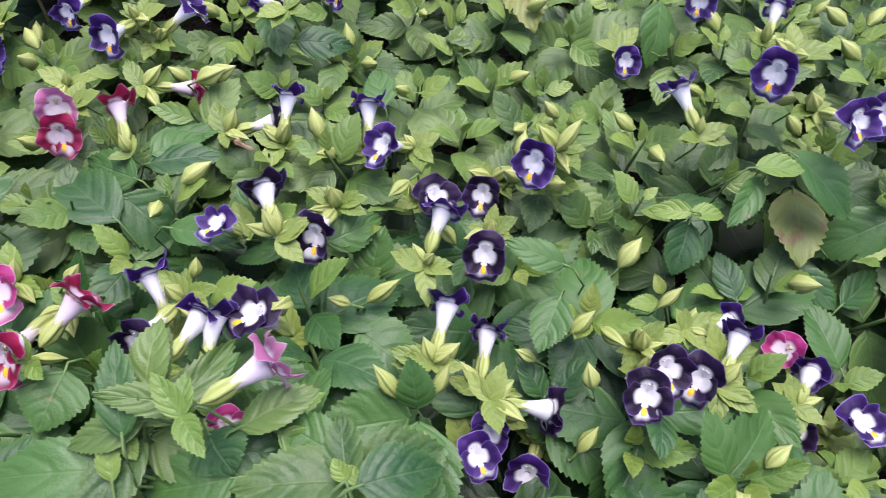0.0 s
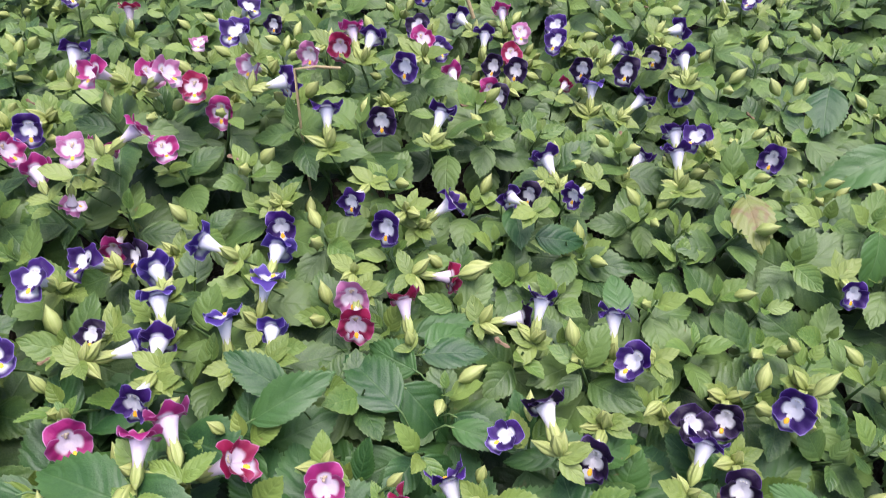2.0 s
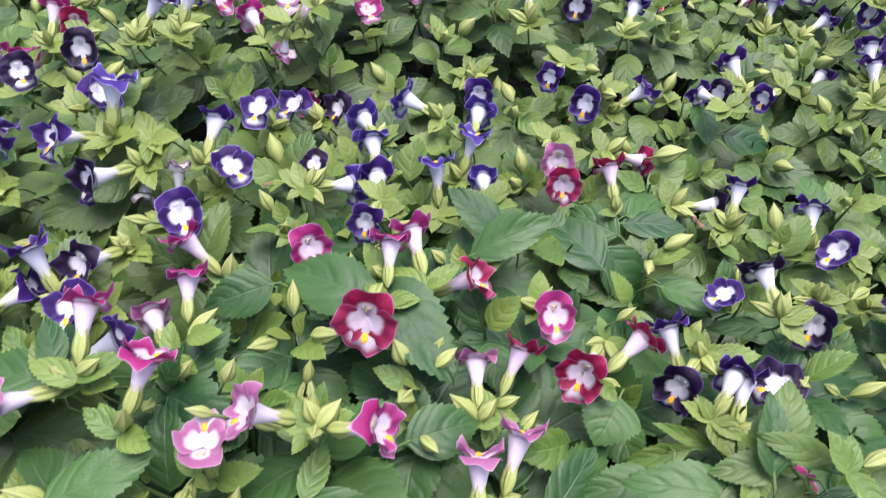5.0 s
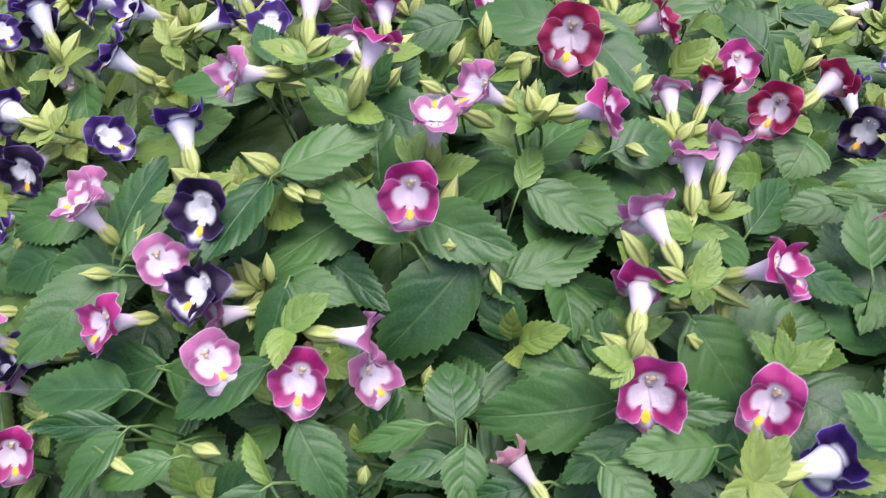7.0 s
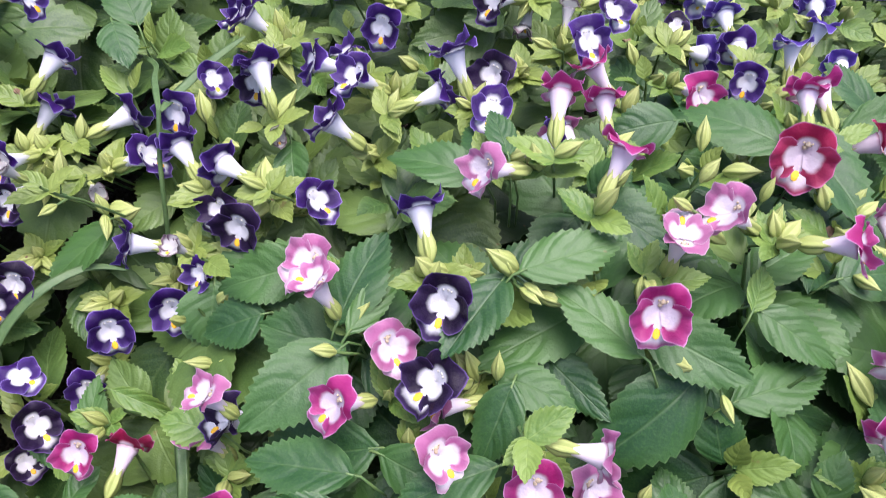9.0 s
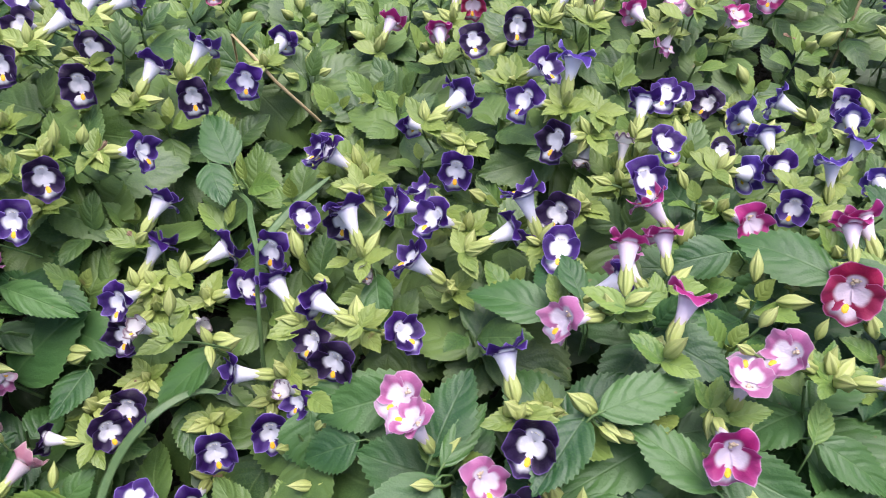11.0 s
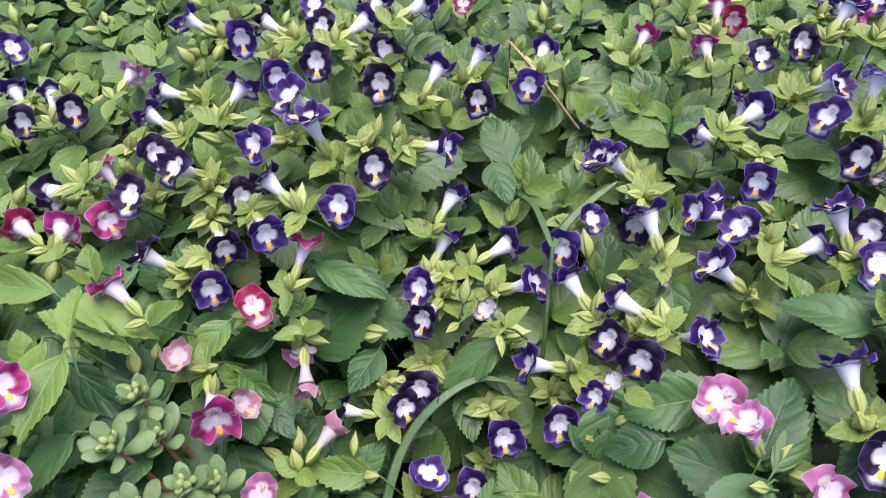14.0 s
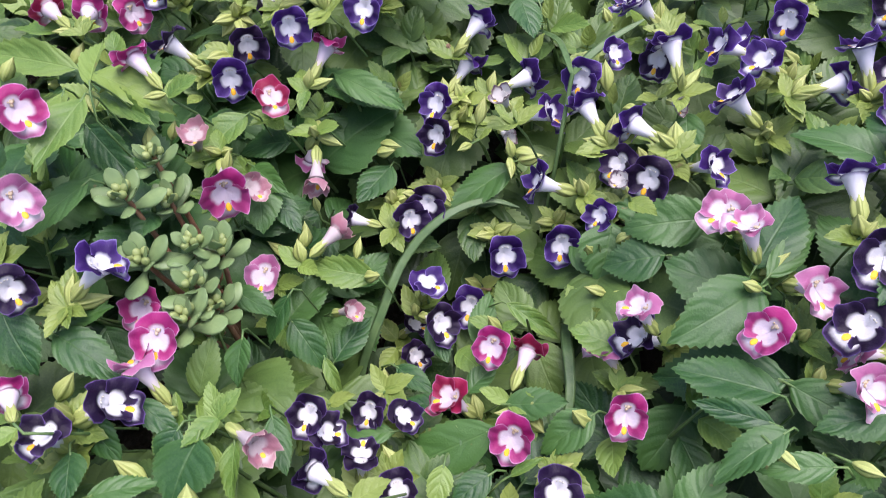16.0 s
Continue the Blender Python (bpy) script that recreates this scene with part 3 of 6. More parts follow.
bloom("violet", -0.436, 0.127, 0.248, -0.57, 0.37, 0.74, 0.95)
bloom("violet", -0.480, 0.082, 0.220, -0.80, -0.15, 0.59, 0.95)
bloom("violet", -0.436, 0.117, 0.230, 0.66, 0.72, 0.20, 0.95)
bloom("violet", -0.557, 0.095, 0.207, 0.55, -0.38, 0.74, 0.70)
bloom("magenta", -0.750, -0.100, 0.221, -0.94, 0.12, 0.32, 0.95)
bloom("dark", -0.767, -0.067, 0.206, -0.73, -0.34, 0.59, 0.95)
bloom("magenta", -0.688, -0.015, 0.212, -0.20, 0.86, 0.47, 0.95)
bloom("violet", -0.410, 0.033, 0.240, -0.54, 0.70, 0.47, 0.95)
bloom("dark", -0.638, -0.057, 0.133, -0.95, -0.32, -0.03, 0.80)
bloom("faded", -0.634, -0.075, 0.139, -0.01, 1.00, 0.04, 0.95)
bloom("magenta", -0.813, -0.057, 0.203, 0.93, -0.06, 0.37, 0.95)
bloom("magenta", -0.722, -0.177, 0.247, 0.84, 0.01, 0.54, 0.95)
bloom("pink", -0.705, -0.201, 0.219, 0.83, -0.09, 0.54, 0.95)
bloom("faded", -0.555, -0.208, 0.179, 0.94, -0.04, 0.34, 0.85)
bloom("faded", -0.706, -0.104, 0.193, 0.17, -0.14, 0.98, 0.90)
bloom("faded", -0.596, -0.107, 0.128, 0.75, 0.14, 0.64, 0.70)
bloom("magenta", -0.650, -0.256, 0.182, -0.89, 0.30, -0.35, 0.80)
bloom("dark", -0.625, -0.257, 0.179, 0.01, -0.20, 0.98, 0.80)
bloom("dark", -0.686, -0.226, 0.196, 0.92, -0.14, 0.36, 0.90)
bloom("violet", -0.864, 0.081, 0.259, -0.88, -0.27, 0.40, 0.95)
bloom("violet", -0.814, 0.082, 0.259, 0.75, -0.65, 0.06, 0.95)
bloom("dark", -0.831, 0.122, 0.247, -0.97, -0.00, 0.24, 0.95)
bloom("violet", -0.815, 0.161, 0.248, 0.04, -0.64, 0.76, 0.95)
bloom("dark", -0.781, 0.127, 0.255, 0.17, -0.79, 0.59, 0.95)
bloom("violet", -0.750, 0.137, 0.264, 0.24, 0.94, 0.25, 0.95)
bloom("dark", -0.739, 0.140, 0.243, 0.83, -0.19, 0.52, 0.95)
bloom("dark", -0.717, 0.105, 0.244, 0.55, -0.82, 0.17, 0.95)
bloom("dark", -0.751, 0.084, 0.260, 0.46, -0.84, 0.28, 0.95)
bloom("violet", -0.765, 0.061, 0.257, 0.74, -0.66, 0.15, 0.95)
bloom("violet", -0.735, 0.040, 0.265, -0.19, -0.53, 0.83, 0.95)
bloom("violet", -0.785, 0.049, 0.249, -0.08, 0.94, 0.32, 0.95)
bloom("violet", -0.868, 0.047, 0.218, -0.90, -0.38, 0.20, 0.95)
bloom("violet", -0.856, 0.023, 0.217, -0.94, -0.06, 0.33, 0.95)
bloom("violet", -0.738, 0.008, 0.249, -0.10, -0.89, 0.44, 0.95)
bloom("violet", -0.710, 0.026, 0.266, -0.36, -0.08, 0.93, 0.95)
bloom("dark", -0.665, 0.025, 0.252, 0.75, -0.62, 0.25, 0.95)
bloom("dark", -0.803, -0.016, 0.232, 0.94, -0.08, 0.34, 0.95)
bloom("dark", -0.775, -0.023, 0.237, -0.15, -0.67, 0.73, 0.95)
bloom("dark", -0.735, -0.015, 0.226, 0.97, -0.05, 0.25, 0.95)
bloom("dark", -0.717, -0.008, 0.243, -0.92, 0.15, 0.36, 0.95)
bloom("violet", -0.678, 0.007, 0.230, 0.33, -0.81, 0.49, 0.95)
bloom("violet", -0.723, 0.166, 0.270, 0.21, 0.97, 0.09, 0.95)
bloom("violet", -0.683, 0.180, 0.239, 0.04, 0.88, 0.48, 0.95)
bloom("dark", -0.663, 0.140, 0.230, 0.66, -0.74, 0.11, 0.95)
bloom("violet", -0.636, 0.162, 0.237, 0.17, -0.96, 0.23, 0.95)
bloom("violet", -0.700, 0.150, 0.236, -0.02, 0.88, 0.47, 0.95)
bloom("violet", -0.660, 0.237, 0.218, -0.14, 0.98, 0.13, 0.95)
bloom("violet", -0.648, 0.075, 0.238, 0.95, 0.26, 0.19, 0.95)
bloom("violet", -0.574, 0.145, 0.214, -0.72, -0.41, 0.56, 0.95)
bloom("violet", -0.567, 0.144, 0.215, -0.73, -0.23, 0.64, 0.95)
bloom("dark", -0.416, 0.132, 0.238, -0.27, -0.86, 0.44, 0.95)
bloom("violet", -0.408, 0.110, 0.236, 0.10, -0.49, 0.86, 0.95)
bloom("violet", -0.374, 0.096, 0.240, 0.70, 0.68, 0.20, 0.95)
bloom("pink", -0.389, 0.046, 0.260, -0.61, -0.71, 0.35, 0.95)
bloom("magenta", -0.373, 0.157, 0.243, -0.76, 0.23, 0.61, 0.95)
bloom("violet", -0.380, 0.167, 0.249, 0.48, -0.51, 0.71, 0.95)
bloom("dark", -0.433, 0.174, 0.252, -0.46, -0.84, 0.29, 0.95)
bloom("violet", -0.378, 0.216, 0.239, 0.49, -0.24, 0.84, 0.95)
bloom("violet", -0.458, 0.187, 0.263, -0.44, -0.75, 0.49, 0.95)
bloom("violet", -0.496, 0.183, 0.255, 0.39, 0.91, 0.14, 0.95)
bloom("violet", -0.505, 0.198, 0.249, 0.02, 0.72, 0.70, 0.80)
bloom("violet", -0.522, 0.171, 0.236, -0.86, 0.48, -0.14, 0.80)
bloom("violet", -0.461, 0.232, 0.258, 0.71, -0.17, 0.69, 0.95)
bloom("blue", -0.442, 0.223, 0.276, -0.10, 0.58, 0.81, 0.95)
bloom("violet", -0.398, 0.242, 0.247, -0.11, 0.92, 0.38, 0.95)
bloom("violet", -0.383, 0.311, 0.212, -0.38, -0.48, 0.79, 0.95)
bloom("dark", -0.360, 0.330, 0.200, -0.59, -0.64, 0.49, 0.95)
bloom("dark", -0.491, 0.263, 0.263, 0.48, -0.82, 0.29, 0.95)
bloom("dark", -0.509, 0.231, 0.264, 0.58, -0.59, 0.56, 0.80)
bloom("violet", -0.473, 0.321, 0.266, 0.24, 0.75, 0.61, 0.95)
bloom("violet", -0.448, 0.322, 0.277, 0.08, 0.70, 0.71, 0.95)
bloom("magenta", -0.561, 0.328, 0.241, -0.28, 0.84, 0.47, 0.95)
bloom("crimson", -0.547, 0.327, 0.233, 0.48, -0.87, 0.08, 0.95)
bloom("pink", -0.410, 0.374, 0.250, 0.17, -0.41, 0.89, 0.95)
bloom("magenta", -0.371, 0.393, 0.257, 0.61, 0.72, 0.32, 0.95)
bloom("magenta", -0.605, 0.305, 0.214, -0.03, 0.91, 0.41, 0.95)
bloom("magenta", -0.553, 0.280, 0.233, -0.46, 0.87, 0.19, 0.95)
bloom("pink", -0.679, -0.046, 0.149, 0.03, -0.32, -0.95, 0.90)
bloom("faded", -0.670, -0.101, 0.173, 0.78, 0.10, 0.62, 0.95)
bloom("crimson", -0.767, 0.298, 0.200, 0.21, -0.50, 0.84, 0.85)
bloom("violet", -0.770, 0.179, 0.253, -0.06, 0.90, 0.43, 0.95)
bloom("magenta", -0.342, 0.077, 0.266, 0.08, 0.80, 0.60, 0.95)
bloom("pink", -0.297, 0.069, 0.260, -0.68, -0.39, 0.61, 0.95)
bloom("pink", -0.310, 0.055, 0.253, -0.01, 0.03, 1.00, 0.95)
bloom("dark", -0.556, -0.076, 0.117, 0.77, -0.21, 0.60, 0.95)
bloom("pink", -0.460, -0.056, 0.191, -0.59, -0.17, 0.79, 0.80)
bloom("violet", -0.298, 0.207, 0.228, -0.02, -0.97, 0.25, 0.85)
bloom("violet", -0.307, 0.253, 0.218, -0.25, 0.97, 0.02, 0.95)
bloom("blue", -0.277, 0.275, 0.217, -0.22, 0.63, 0.75, 0.92)
bloom("blue", -0.262, 0.310, 0.215, 0.12, 0.63, 0.77, 0.95)
bloom("blue", -0.248, 0.274, 0.213, -0.27, 0.94, -0.18, 0.85)
bloom("magenta", -0.210, -0.017, 0.221, 0.18, -0.86, 0.47, 1.20)
bloom("magenta", -0.177, 0.029, 0.246, 0.69, -0.12, 0.71, 0.95)
bloom("magenta", -0.220, 0.014, 0.235, -0.03, 1.00, 0.07, 0.95)
bloom("pink", -0.223, 0.041, 0.244, -0.59, 0.79, 0.16, 0.95)
bloom("pink", -0.209, 0.087, 0.235, -0.20, 0.85, 0.50, 0.98)
bloom("crimson", -0.173, 0.148, 0.223, -0.28, -0.89, 0.35, 1.10)
bloom("magenta", -0.248, 0.077, 0.258, 0.91, 0.04, 0.42, 0.95)
bloom("crimson", -0.203, 0.149, 0.228, 0.18, 0.87, 0.47, 0.95)
bloom("magenta", -0.191, 0.181, 0.219, 0.28, -0.65, 0.71, 0.95)
bloom("pink", -0.222, 0.140, 0.224, -0.27, 0.94, 0.20, 0.95)
bloom("crimson", -0.149, 0.171, 0.228, 0.55, 0.78, 0.31, 0.95)
bloom("dark", -0.127, 0.161, 0.211, -0.40, -0.89, 0.21, 0.95)
bloom("crimson", -0.233, 0.178, 0.236, 0.84, 0.22, 0.50, 1.00)
bloom("magenta", -0.173, -0.014, 0.230, -0.33, -0.81, 0.49, 0.95)
bloom("violet", -0.155, -0.029, 0.229, 0.79, 0.57, -0.21, 0.95)
bloom("faded", -0.247, -0.044, 0.196, -0.79, 0.61, 0.11, 0.80)
bloom("pink", -0.310, -0.024, 0.214, 0.93, 0.31, -0.21, 0.90)
bloom("magenta", -0.328, -0.043, 0.206, 0.13, -0.68, 0.72, 0.95)
bloom("pink", -0.308, -0.026, 0.190, 0.71, -0.40, 0.58, 0.95)
bloom("magenta", -0.309, 0.023, 0.244, 0.26, -0.85, 0.46, 1.10)
bloom("crimson", -0.271, 0.131, 0.250, 0.08, -0.93, 0.35, 1.25)
bloom("violet", -0.133, 0.199, 0.206, -0.43, 0.79, 0.43, 0.95)
bloom("violet", -0.097, 0.172, 0.214, 0.08, 0.93, 0.35, 0.95)
bloom("violet", -0.102, 0.171, 0.215, 0.36, 0.93, -0.08, 0.95)
bloom("magenta", -0.319, 0.180, 0.230, 0.58, -0.65, 0.49, 0.95)
bloom("magenta", -0.274, 0.176, 0.251, -0.22, 0.93, 0.30, 0.95)
bloom("magenta", -0.268, 0.190, 0.247, -0.50, 0.81, 0.31, 0.95)
bloom("magenta", -0.361, 0.136, 0.242, -0.38, 0.87, 0.32, 0.95)
bloom("magenta", -0.375, 0.091, 0.272, -0.26, 0.86, 0.43, 0.95)
bloom("pink", -0.374, 0.120, 0.228, -0.70, 0.71, -0.07, 0.95)
bloom("violet", -0.389, 0.275, 0.234, 0.02, -0.44, 0.90, 0.95)
bloom("magenta", -0.392, 0.351, 0.181, 0.12, -0.98, 0.13, 0.85)
bloom("blue", -0.336, 0.312, 0.210, -0.60, 0.80, -0.09, 0.95)
bloom("blue", -0.320, 0.283, 0.219, -0.43, 0.87, 0.25, 0.95)
bloom("violet", -0.272, 0.368, 0.205, 0.32, -0.92, 0.21, 0.95)
bloom("blue", -0.266, 0.343, 0.209, -0.07, 1.00, 0.03, 0.95)
bloom("violet", -0.198, 0.371, 0.211, -0.31, -0.91, 0.26, 0.95)
bloom("violet", -0.160, 0.411, 0.203, 0.73, 0.52, 0.44, 0.95)
bloom("blue", -0.324, 0.252, 0.208, 0.66, 0.67, -0.35, 0.95)
bloom("blue", -0.316, 0.341, 0.210, -0.94, 0.33, 0.11, 0.95)
bloom("pink", -0.208, 0.308, 0.211, 0.21, -0.94, 0.28, 0.95)
bloom("crimson", -0.201, 0.288, 0.210, 0.18, -0.96, 0.23, 0.95)
bloom("crimson", -0.176, 0.309, 0.212, -0.31, 0.84, 0.45, 0.95)
bloom("crimson", -0.154, 0.360, 0.180, 0.85, 0.37, -0.37, 0.95)
bloom("violet", -0.226, 0.389, 0.215, -0.29, -0.95, 0.14, 0.85)
bloom("violet", -0.095, 0.488, 0.190, -0.41, 0.84, 0.35, 0.95)
bloom("dark", -0.105, 0.442, 0.191, -0.42, -0.89, 0.17, 0.85)
bloom("violet", -0.119, 0.434, 0.193, -0.67, 0.71, -0.21, 0.80)
bloom("violet", -0.072, 0.447, 0.190, -0.63, -0.77, 0.05, 0.80)
bloom("dark", -0.102, 0.337, 0.173, 0.96, 0.30, 0.01, 0.95)
bloom("violet", -0.091, 0.340, 0.191, 0.09, 0.86, 0.50, 0.95)
bloom("violet", -0.044, 0.338, 0.187, -0.02, 0.87, 0.49, 0.95)
bloom("dark", -0.087, 0.245, 0.215, -0.33, 0.93, 0.16, 0.95)
bloom("violet", -0.106, 0.225, 0.212, -0.41, -0.29, 0.86, 0.70)
bloom("dark", -0.060, 0.220, 0.209, -0.25, -0.92, 0.32, 0.95)
bloom("violet", -0.033, 0.300, 0.190, -0.58, -0.55, 0.61, 0.95)
bloom("magenta", -0.128, 0.075, 0.233, -0.43, -0.68, 0.60, 0.95)
bloom("dark", -0.344, 0.249, 0.222, 0.01, -0.63, 0.77, 0.70)
bloom("dark", -0.220, 0.465, 0.229, 0.02, -0.99, 0.17, 0.95)
bloom("violet", -0.209, 0.509, 0.249, -0.34, -0.92, 0.22, 0.95)
bloom("violet", 0.014, 0.582, 0.201, -0.04, -1.00, 0.09, 0.95)
bloom("violet", -0.255, 0.445, 0.250, -0.18, 0.77, 0.61, 0.95)
bloom("violet", -0.178, 0.486, 0.225, 0.15, 0.93, 0.33, 0.95)
bloom("magenta", -0.204, 0.555, 0.246, 0.39, -0.52, 0.76, 0.95)
bloom("violet", -0.205, 0.650, 0.182, 0.64, -0.53, 0.56, 0.95)
bloom("crimson", -0.271, 0.548, 0.238, 0.05, -0.98, 0.22, 0.95)
bloom("magenta", -0.268, 0.576, 0.238, -0.35, 0.79, 0.50, 0.95)
bloom("violet", -0.250, 0.572, 0.235, 0.10, 0.95, 0.28, 0.95)
bloom("pink", -0.298, 0.550, 0.227, -0.22, -0.95, 0.24, 0.95)
bloom("pink", -0.320, 0.478, 0.258, -0.15, -0.69, 0.71, 0.95)
bloom("violet", -0.319, 0.464, 0.294, -0.18, -0.42, 0.89, 0.95)
bloom("violet", -0.397, 0.668, 0.200, 0.56, -0.17, 0.81, 0.95)
bloom("dark", -0.359, 0.633, 0.204, -0.08, -0.96, 0.26, 0.80)
bloom("violet", -0.294, 0.473, 0.250, 0.67, 0.73, -0.13, 0.95)
bloom("magenta", -0.342, 0.458, 0.229, 0.01, -0.93, 0.36, 0.95)
bloom("crimson", -0.355, 0.452, 0.253, 0.16, -0.58, 0.80, 0.95)
bloom("pink", -0.370, 0.445, 0.268, 0.79, -0.02, 0.62, 0.95)
bloom("magenta", -0.390, 0.457, 0.258, 0.63, -0.19, 0.75, 0.95)
bloom("magenta", -0.415, 0.431, 0.273, -0.34, -0.63, 0.70, 0.95)
bloom("violet", -0.439, 0.452, 0.275, -0.21, 0.87, 0.44, 0.95)
bloom("crimson", -0.511, 0.647, 0.200, -0.22, 0.66, 0.72, 0.95)
bloom("violet", -0.639, 0.699, 0.200, -0.25, 0.55, 0.80, 0.95)
bloom("violet", -0.583, 0.661, 0.200, 0.64, -0.20, 0.74, 0.95)
bloom("violet", -0.674, 0.643, 0.200, 0.28, -0.95, 0.16, 0.95)
bloom("dark", -0.497, 0.403, 0.239, 0.07, -0.75, 0.66, 0.95)
bloom("violet", -0.459, 0.401, 0.241, 0.18, -0.90, 0.40, 0.95)
bloom("magenta", -0.469, 0.383, 0.235, 0.85, -0.22, 0.49, 0.95)
bloom("magenta", -0.401, 0.390, 0.239, 0.12, 0.92, 0.36, 0.95)
bloom("magenta", -0.363, 0.402, 0.234, 0.25, -0.30, 0.92, 0.95)
bloom("magenta", -0.431, 0.359, 0.241, -0.66, 0.74, 0.09, 0.95)
bloom("violet", -0.478, 0.361, 0.247, -0.28, 0.93, 0.23, 0.95)
bloom("violet", -0.015, 0.533, 0.165, 0.49, 0.82, 0.29, 0.95)
bloom("violet", 0.002, 0.511, 0.209, -0.10, 0.90, 0.42, 0.95)
bloom("violet", 0.017, 0.501, 0.214, -0.51, -0.43, 0.75, 0.95)
bloom("violet", 0.002, 0.487, 0.208, -0.13, 0.82, 0.56, 0.95)
bloom("violet", 0.094, 0.544, 0.168, -0.45, -0.87, 0.22, 0.95)
bloom("blue", -0.058, 0.610, 0.182, 0.01, 0.77, 0.64, 0.95)
bloom("violet", -0.015, 0.589, 0.185, 0.67, 0.65, 0.36, 0.95)
bloom("dark", -0.068, 0.619, 0.193, -0.34, -0.93, 0.15, 0.90)
bloom("dark", -0.031, 0.602, 0.205, -0.42, -0.87, 0.25, 0.95)
bloom("dark", -0.005, 0.636, 0.200, -0.26, -0.96, 0.11, 0.95)
bloom("violet", 0.013, 0.603, 0.221, -0.11, 0.92, 0.38, 0.95)
bloom("violet", -0.035, 0.656, 0.196, 0.54, 0.74, 0.39, 0.95)
bloom("violet", 0.021, 0.691, 0.199, 0.81, 0.59, -0.09, 0.95)
bloom("violet", -0.095, 0.697, 0.190, -0.32, -0.60, 0.74, 0.95)
bloom("violet", -0.093, 0.673, 0.187, -0.36, -0.67, 0.65, 0.95)
bloom("pink", -0.129, 0.685, 0.186, 0.14, -0.59, 0.80, 0.95)
bloom("magenta", -0.150, 0.716, 0.191, -0.16, 0.87, 0.47, 0.95)
bloom("violet", -0.162, 0.664, 0.193, -0.02, 0.81, 0.58, 0.95)
bloom("violet", -0.191, 0.699, 0.189, -0.63, 0.77, 0.11, 0.95)
bloom("violet", -0.233, 0.729, 0.198, 0.41, -0.90, 0.15, 0.95)
bloom("dark", -0.230, 0.681, 0.187, -0.25, -0.69, 0.68, 0.95)
bloom("dark", -0.149, 0.628, 0.182, -0.35, -0.86, 0.38, 0.95)
bloom("crimson", -0.135, 0.650, 0.182, 0.15, -0.62, 0.77, 0.95)
bloom("dark", -0.128, 0.630, 0.178, -0.31, -0.88, 0.36, 0.95)
bloom("magenta", -0.150, 0.598, 0.175, 0.33, -0.86, 0.39, 0.95)
bloom("dark", -0.140, 0.579, 0.182, -0.23, -0.92, 0.32, 0.95)
bloom("magenta", -0.188, 0.622, 0.174, -0.38, 0.91, 0.15, 0.95)
bloom("violet", -0.105, 0.763, 0.200, 0.15, -0.43, 0.89, 0.95)
bloom("crimson", -0.086, 0.798, 0.200, -0.11, -0.99, 0.03, 0.95)
bloom("magenta", -0.062, 0.846, 0.200, 0.25, 0.95, 0.21, 0.95)
bloom("violet", -0.057, 0.764, 0.200, 0.25, -0.70, 0.67, 0.95)
bloom("blue", -0.139, 0.791, 0.200, -0.44, 0.69, 0.57, 0.95)
bloom("violet", 0.069, 0.774, 0.200, -0.22, 0.82, 0.53, 0.95)
bloom("violet", 0.098, 0.758, 0.200, -0.54, -0.38, 0.75, 0.80)
bloom("blue", 0.137, 0.811, 0.200, 0.53, 0.77, 0.35, 0.80)
bloom("violet", 0.203, 0.861, 0.200, -0.13, 0.90, 0.42, 0.95)
bloom("violet", -0.398, 0.781, 0.200, -0.50, 0.78, 0.38, 0.95)
bloom("violet", -0.329, 0.766, 0.200, -0.19, 0.92, 0.35, 0.95)
bloom("dark", -0.308, 0.734, 0.200, 0.02, -0.98, 0.18, 0.90)
bloom("magenta", -0.584, 0.436, 0.203, 0.23, -0.58, 0.78, 0.95)
bloom("violet", -0.612, 0.482, 0.200, 0.17, -0.66, 0.73, 0.95)
bloom("dark", -0.618, 0.512, 0.200, 0.20, -0.70, 0.69, 0.95)
bloom("pink", -0.403, 0.344, 0.228, -0.26, -0.11, -0.96, 0.70)
bloom("pink", -0.419, 0.596, 0.200, 0.03, -0.31, 0.95, 0.80)
bloom("crimson", -0.083, 0.597, 0.188, 0.37, 0.91, 0.16, 0.60)
bloom("violet", 0.046, 0.263, 0.214, -0.50, -0.76, 0.42, 0.95)
bloom("dark", 0.021, 0.226, 0.187, -0.13, -0.85, 0.51, 0.95)
bloom("dark", 0.119, 0.164, 0.173, -0.58, -0.62, 0.53, 0.95)
bloom("dark", 0.091, 0.153, 0.179, -0.17, -0.70, 0.69, 0.95)
bloom("dark", 0.102, 0.165, 0.180, 0.20, -0.74, 0.65, 0.95)
bloom("violet", 0.146, 0.191, 0.165, 0.51, 0.86, 0.10, 0.95)
bloom("violet", 0.149, 0.208, 0.151, 0.89, 0.33, -0.32, 0.95)
bloom("magenta", 0.190, 0.210, 0.119, -0.58, -0.21, 0.78, 0.95)
bloom("dark", 0.188, 0.169, 0.107, -0.17, -0.69, 0.70, 0.95)
bloom("violet", 0.198, 0.194, 0.123, 0.57, 0.79, -0.25, 0.95)
bloom("violet", 0.219, 0.168, 0.118, 0.12, -0.20, 0.97, 0.95)
bloom("violet", 0.167, 0.299, 0.241, -0.59, -0.77, 0.24, 0.95)
bloom("violet", 0.134, 0.330, 0.205, -0.30, 0.84, 0.45, 0.95)
bloom("violet", 0.211, 0.284, 0.222, 0.35, -0.81, 0.47, 0.95)
bloom("violet", 0.115, 0.382, 0.184, -0.01, -0.92, 0.38, 0.80)
bloom("violet", 0.227, 0.290, 0.221, -0.70, -0.49, 0.52, 0.95)
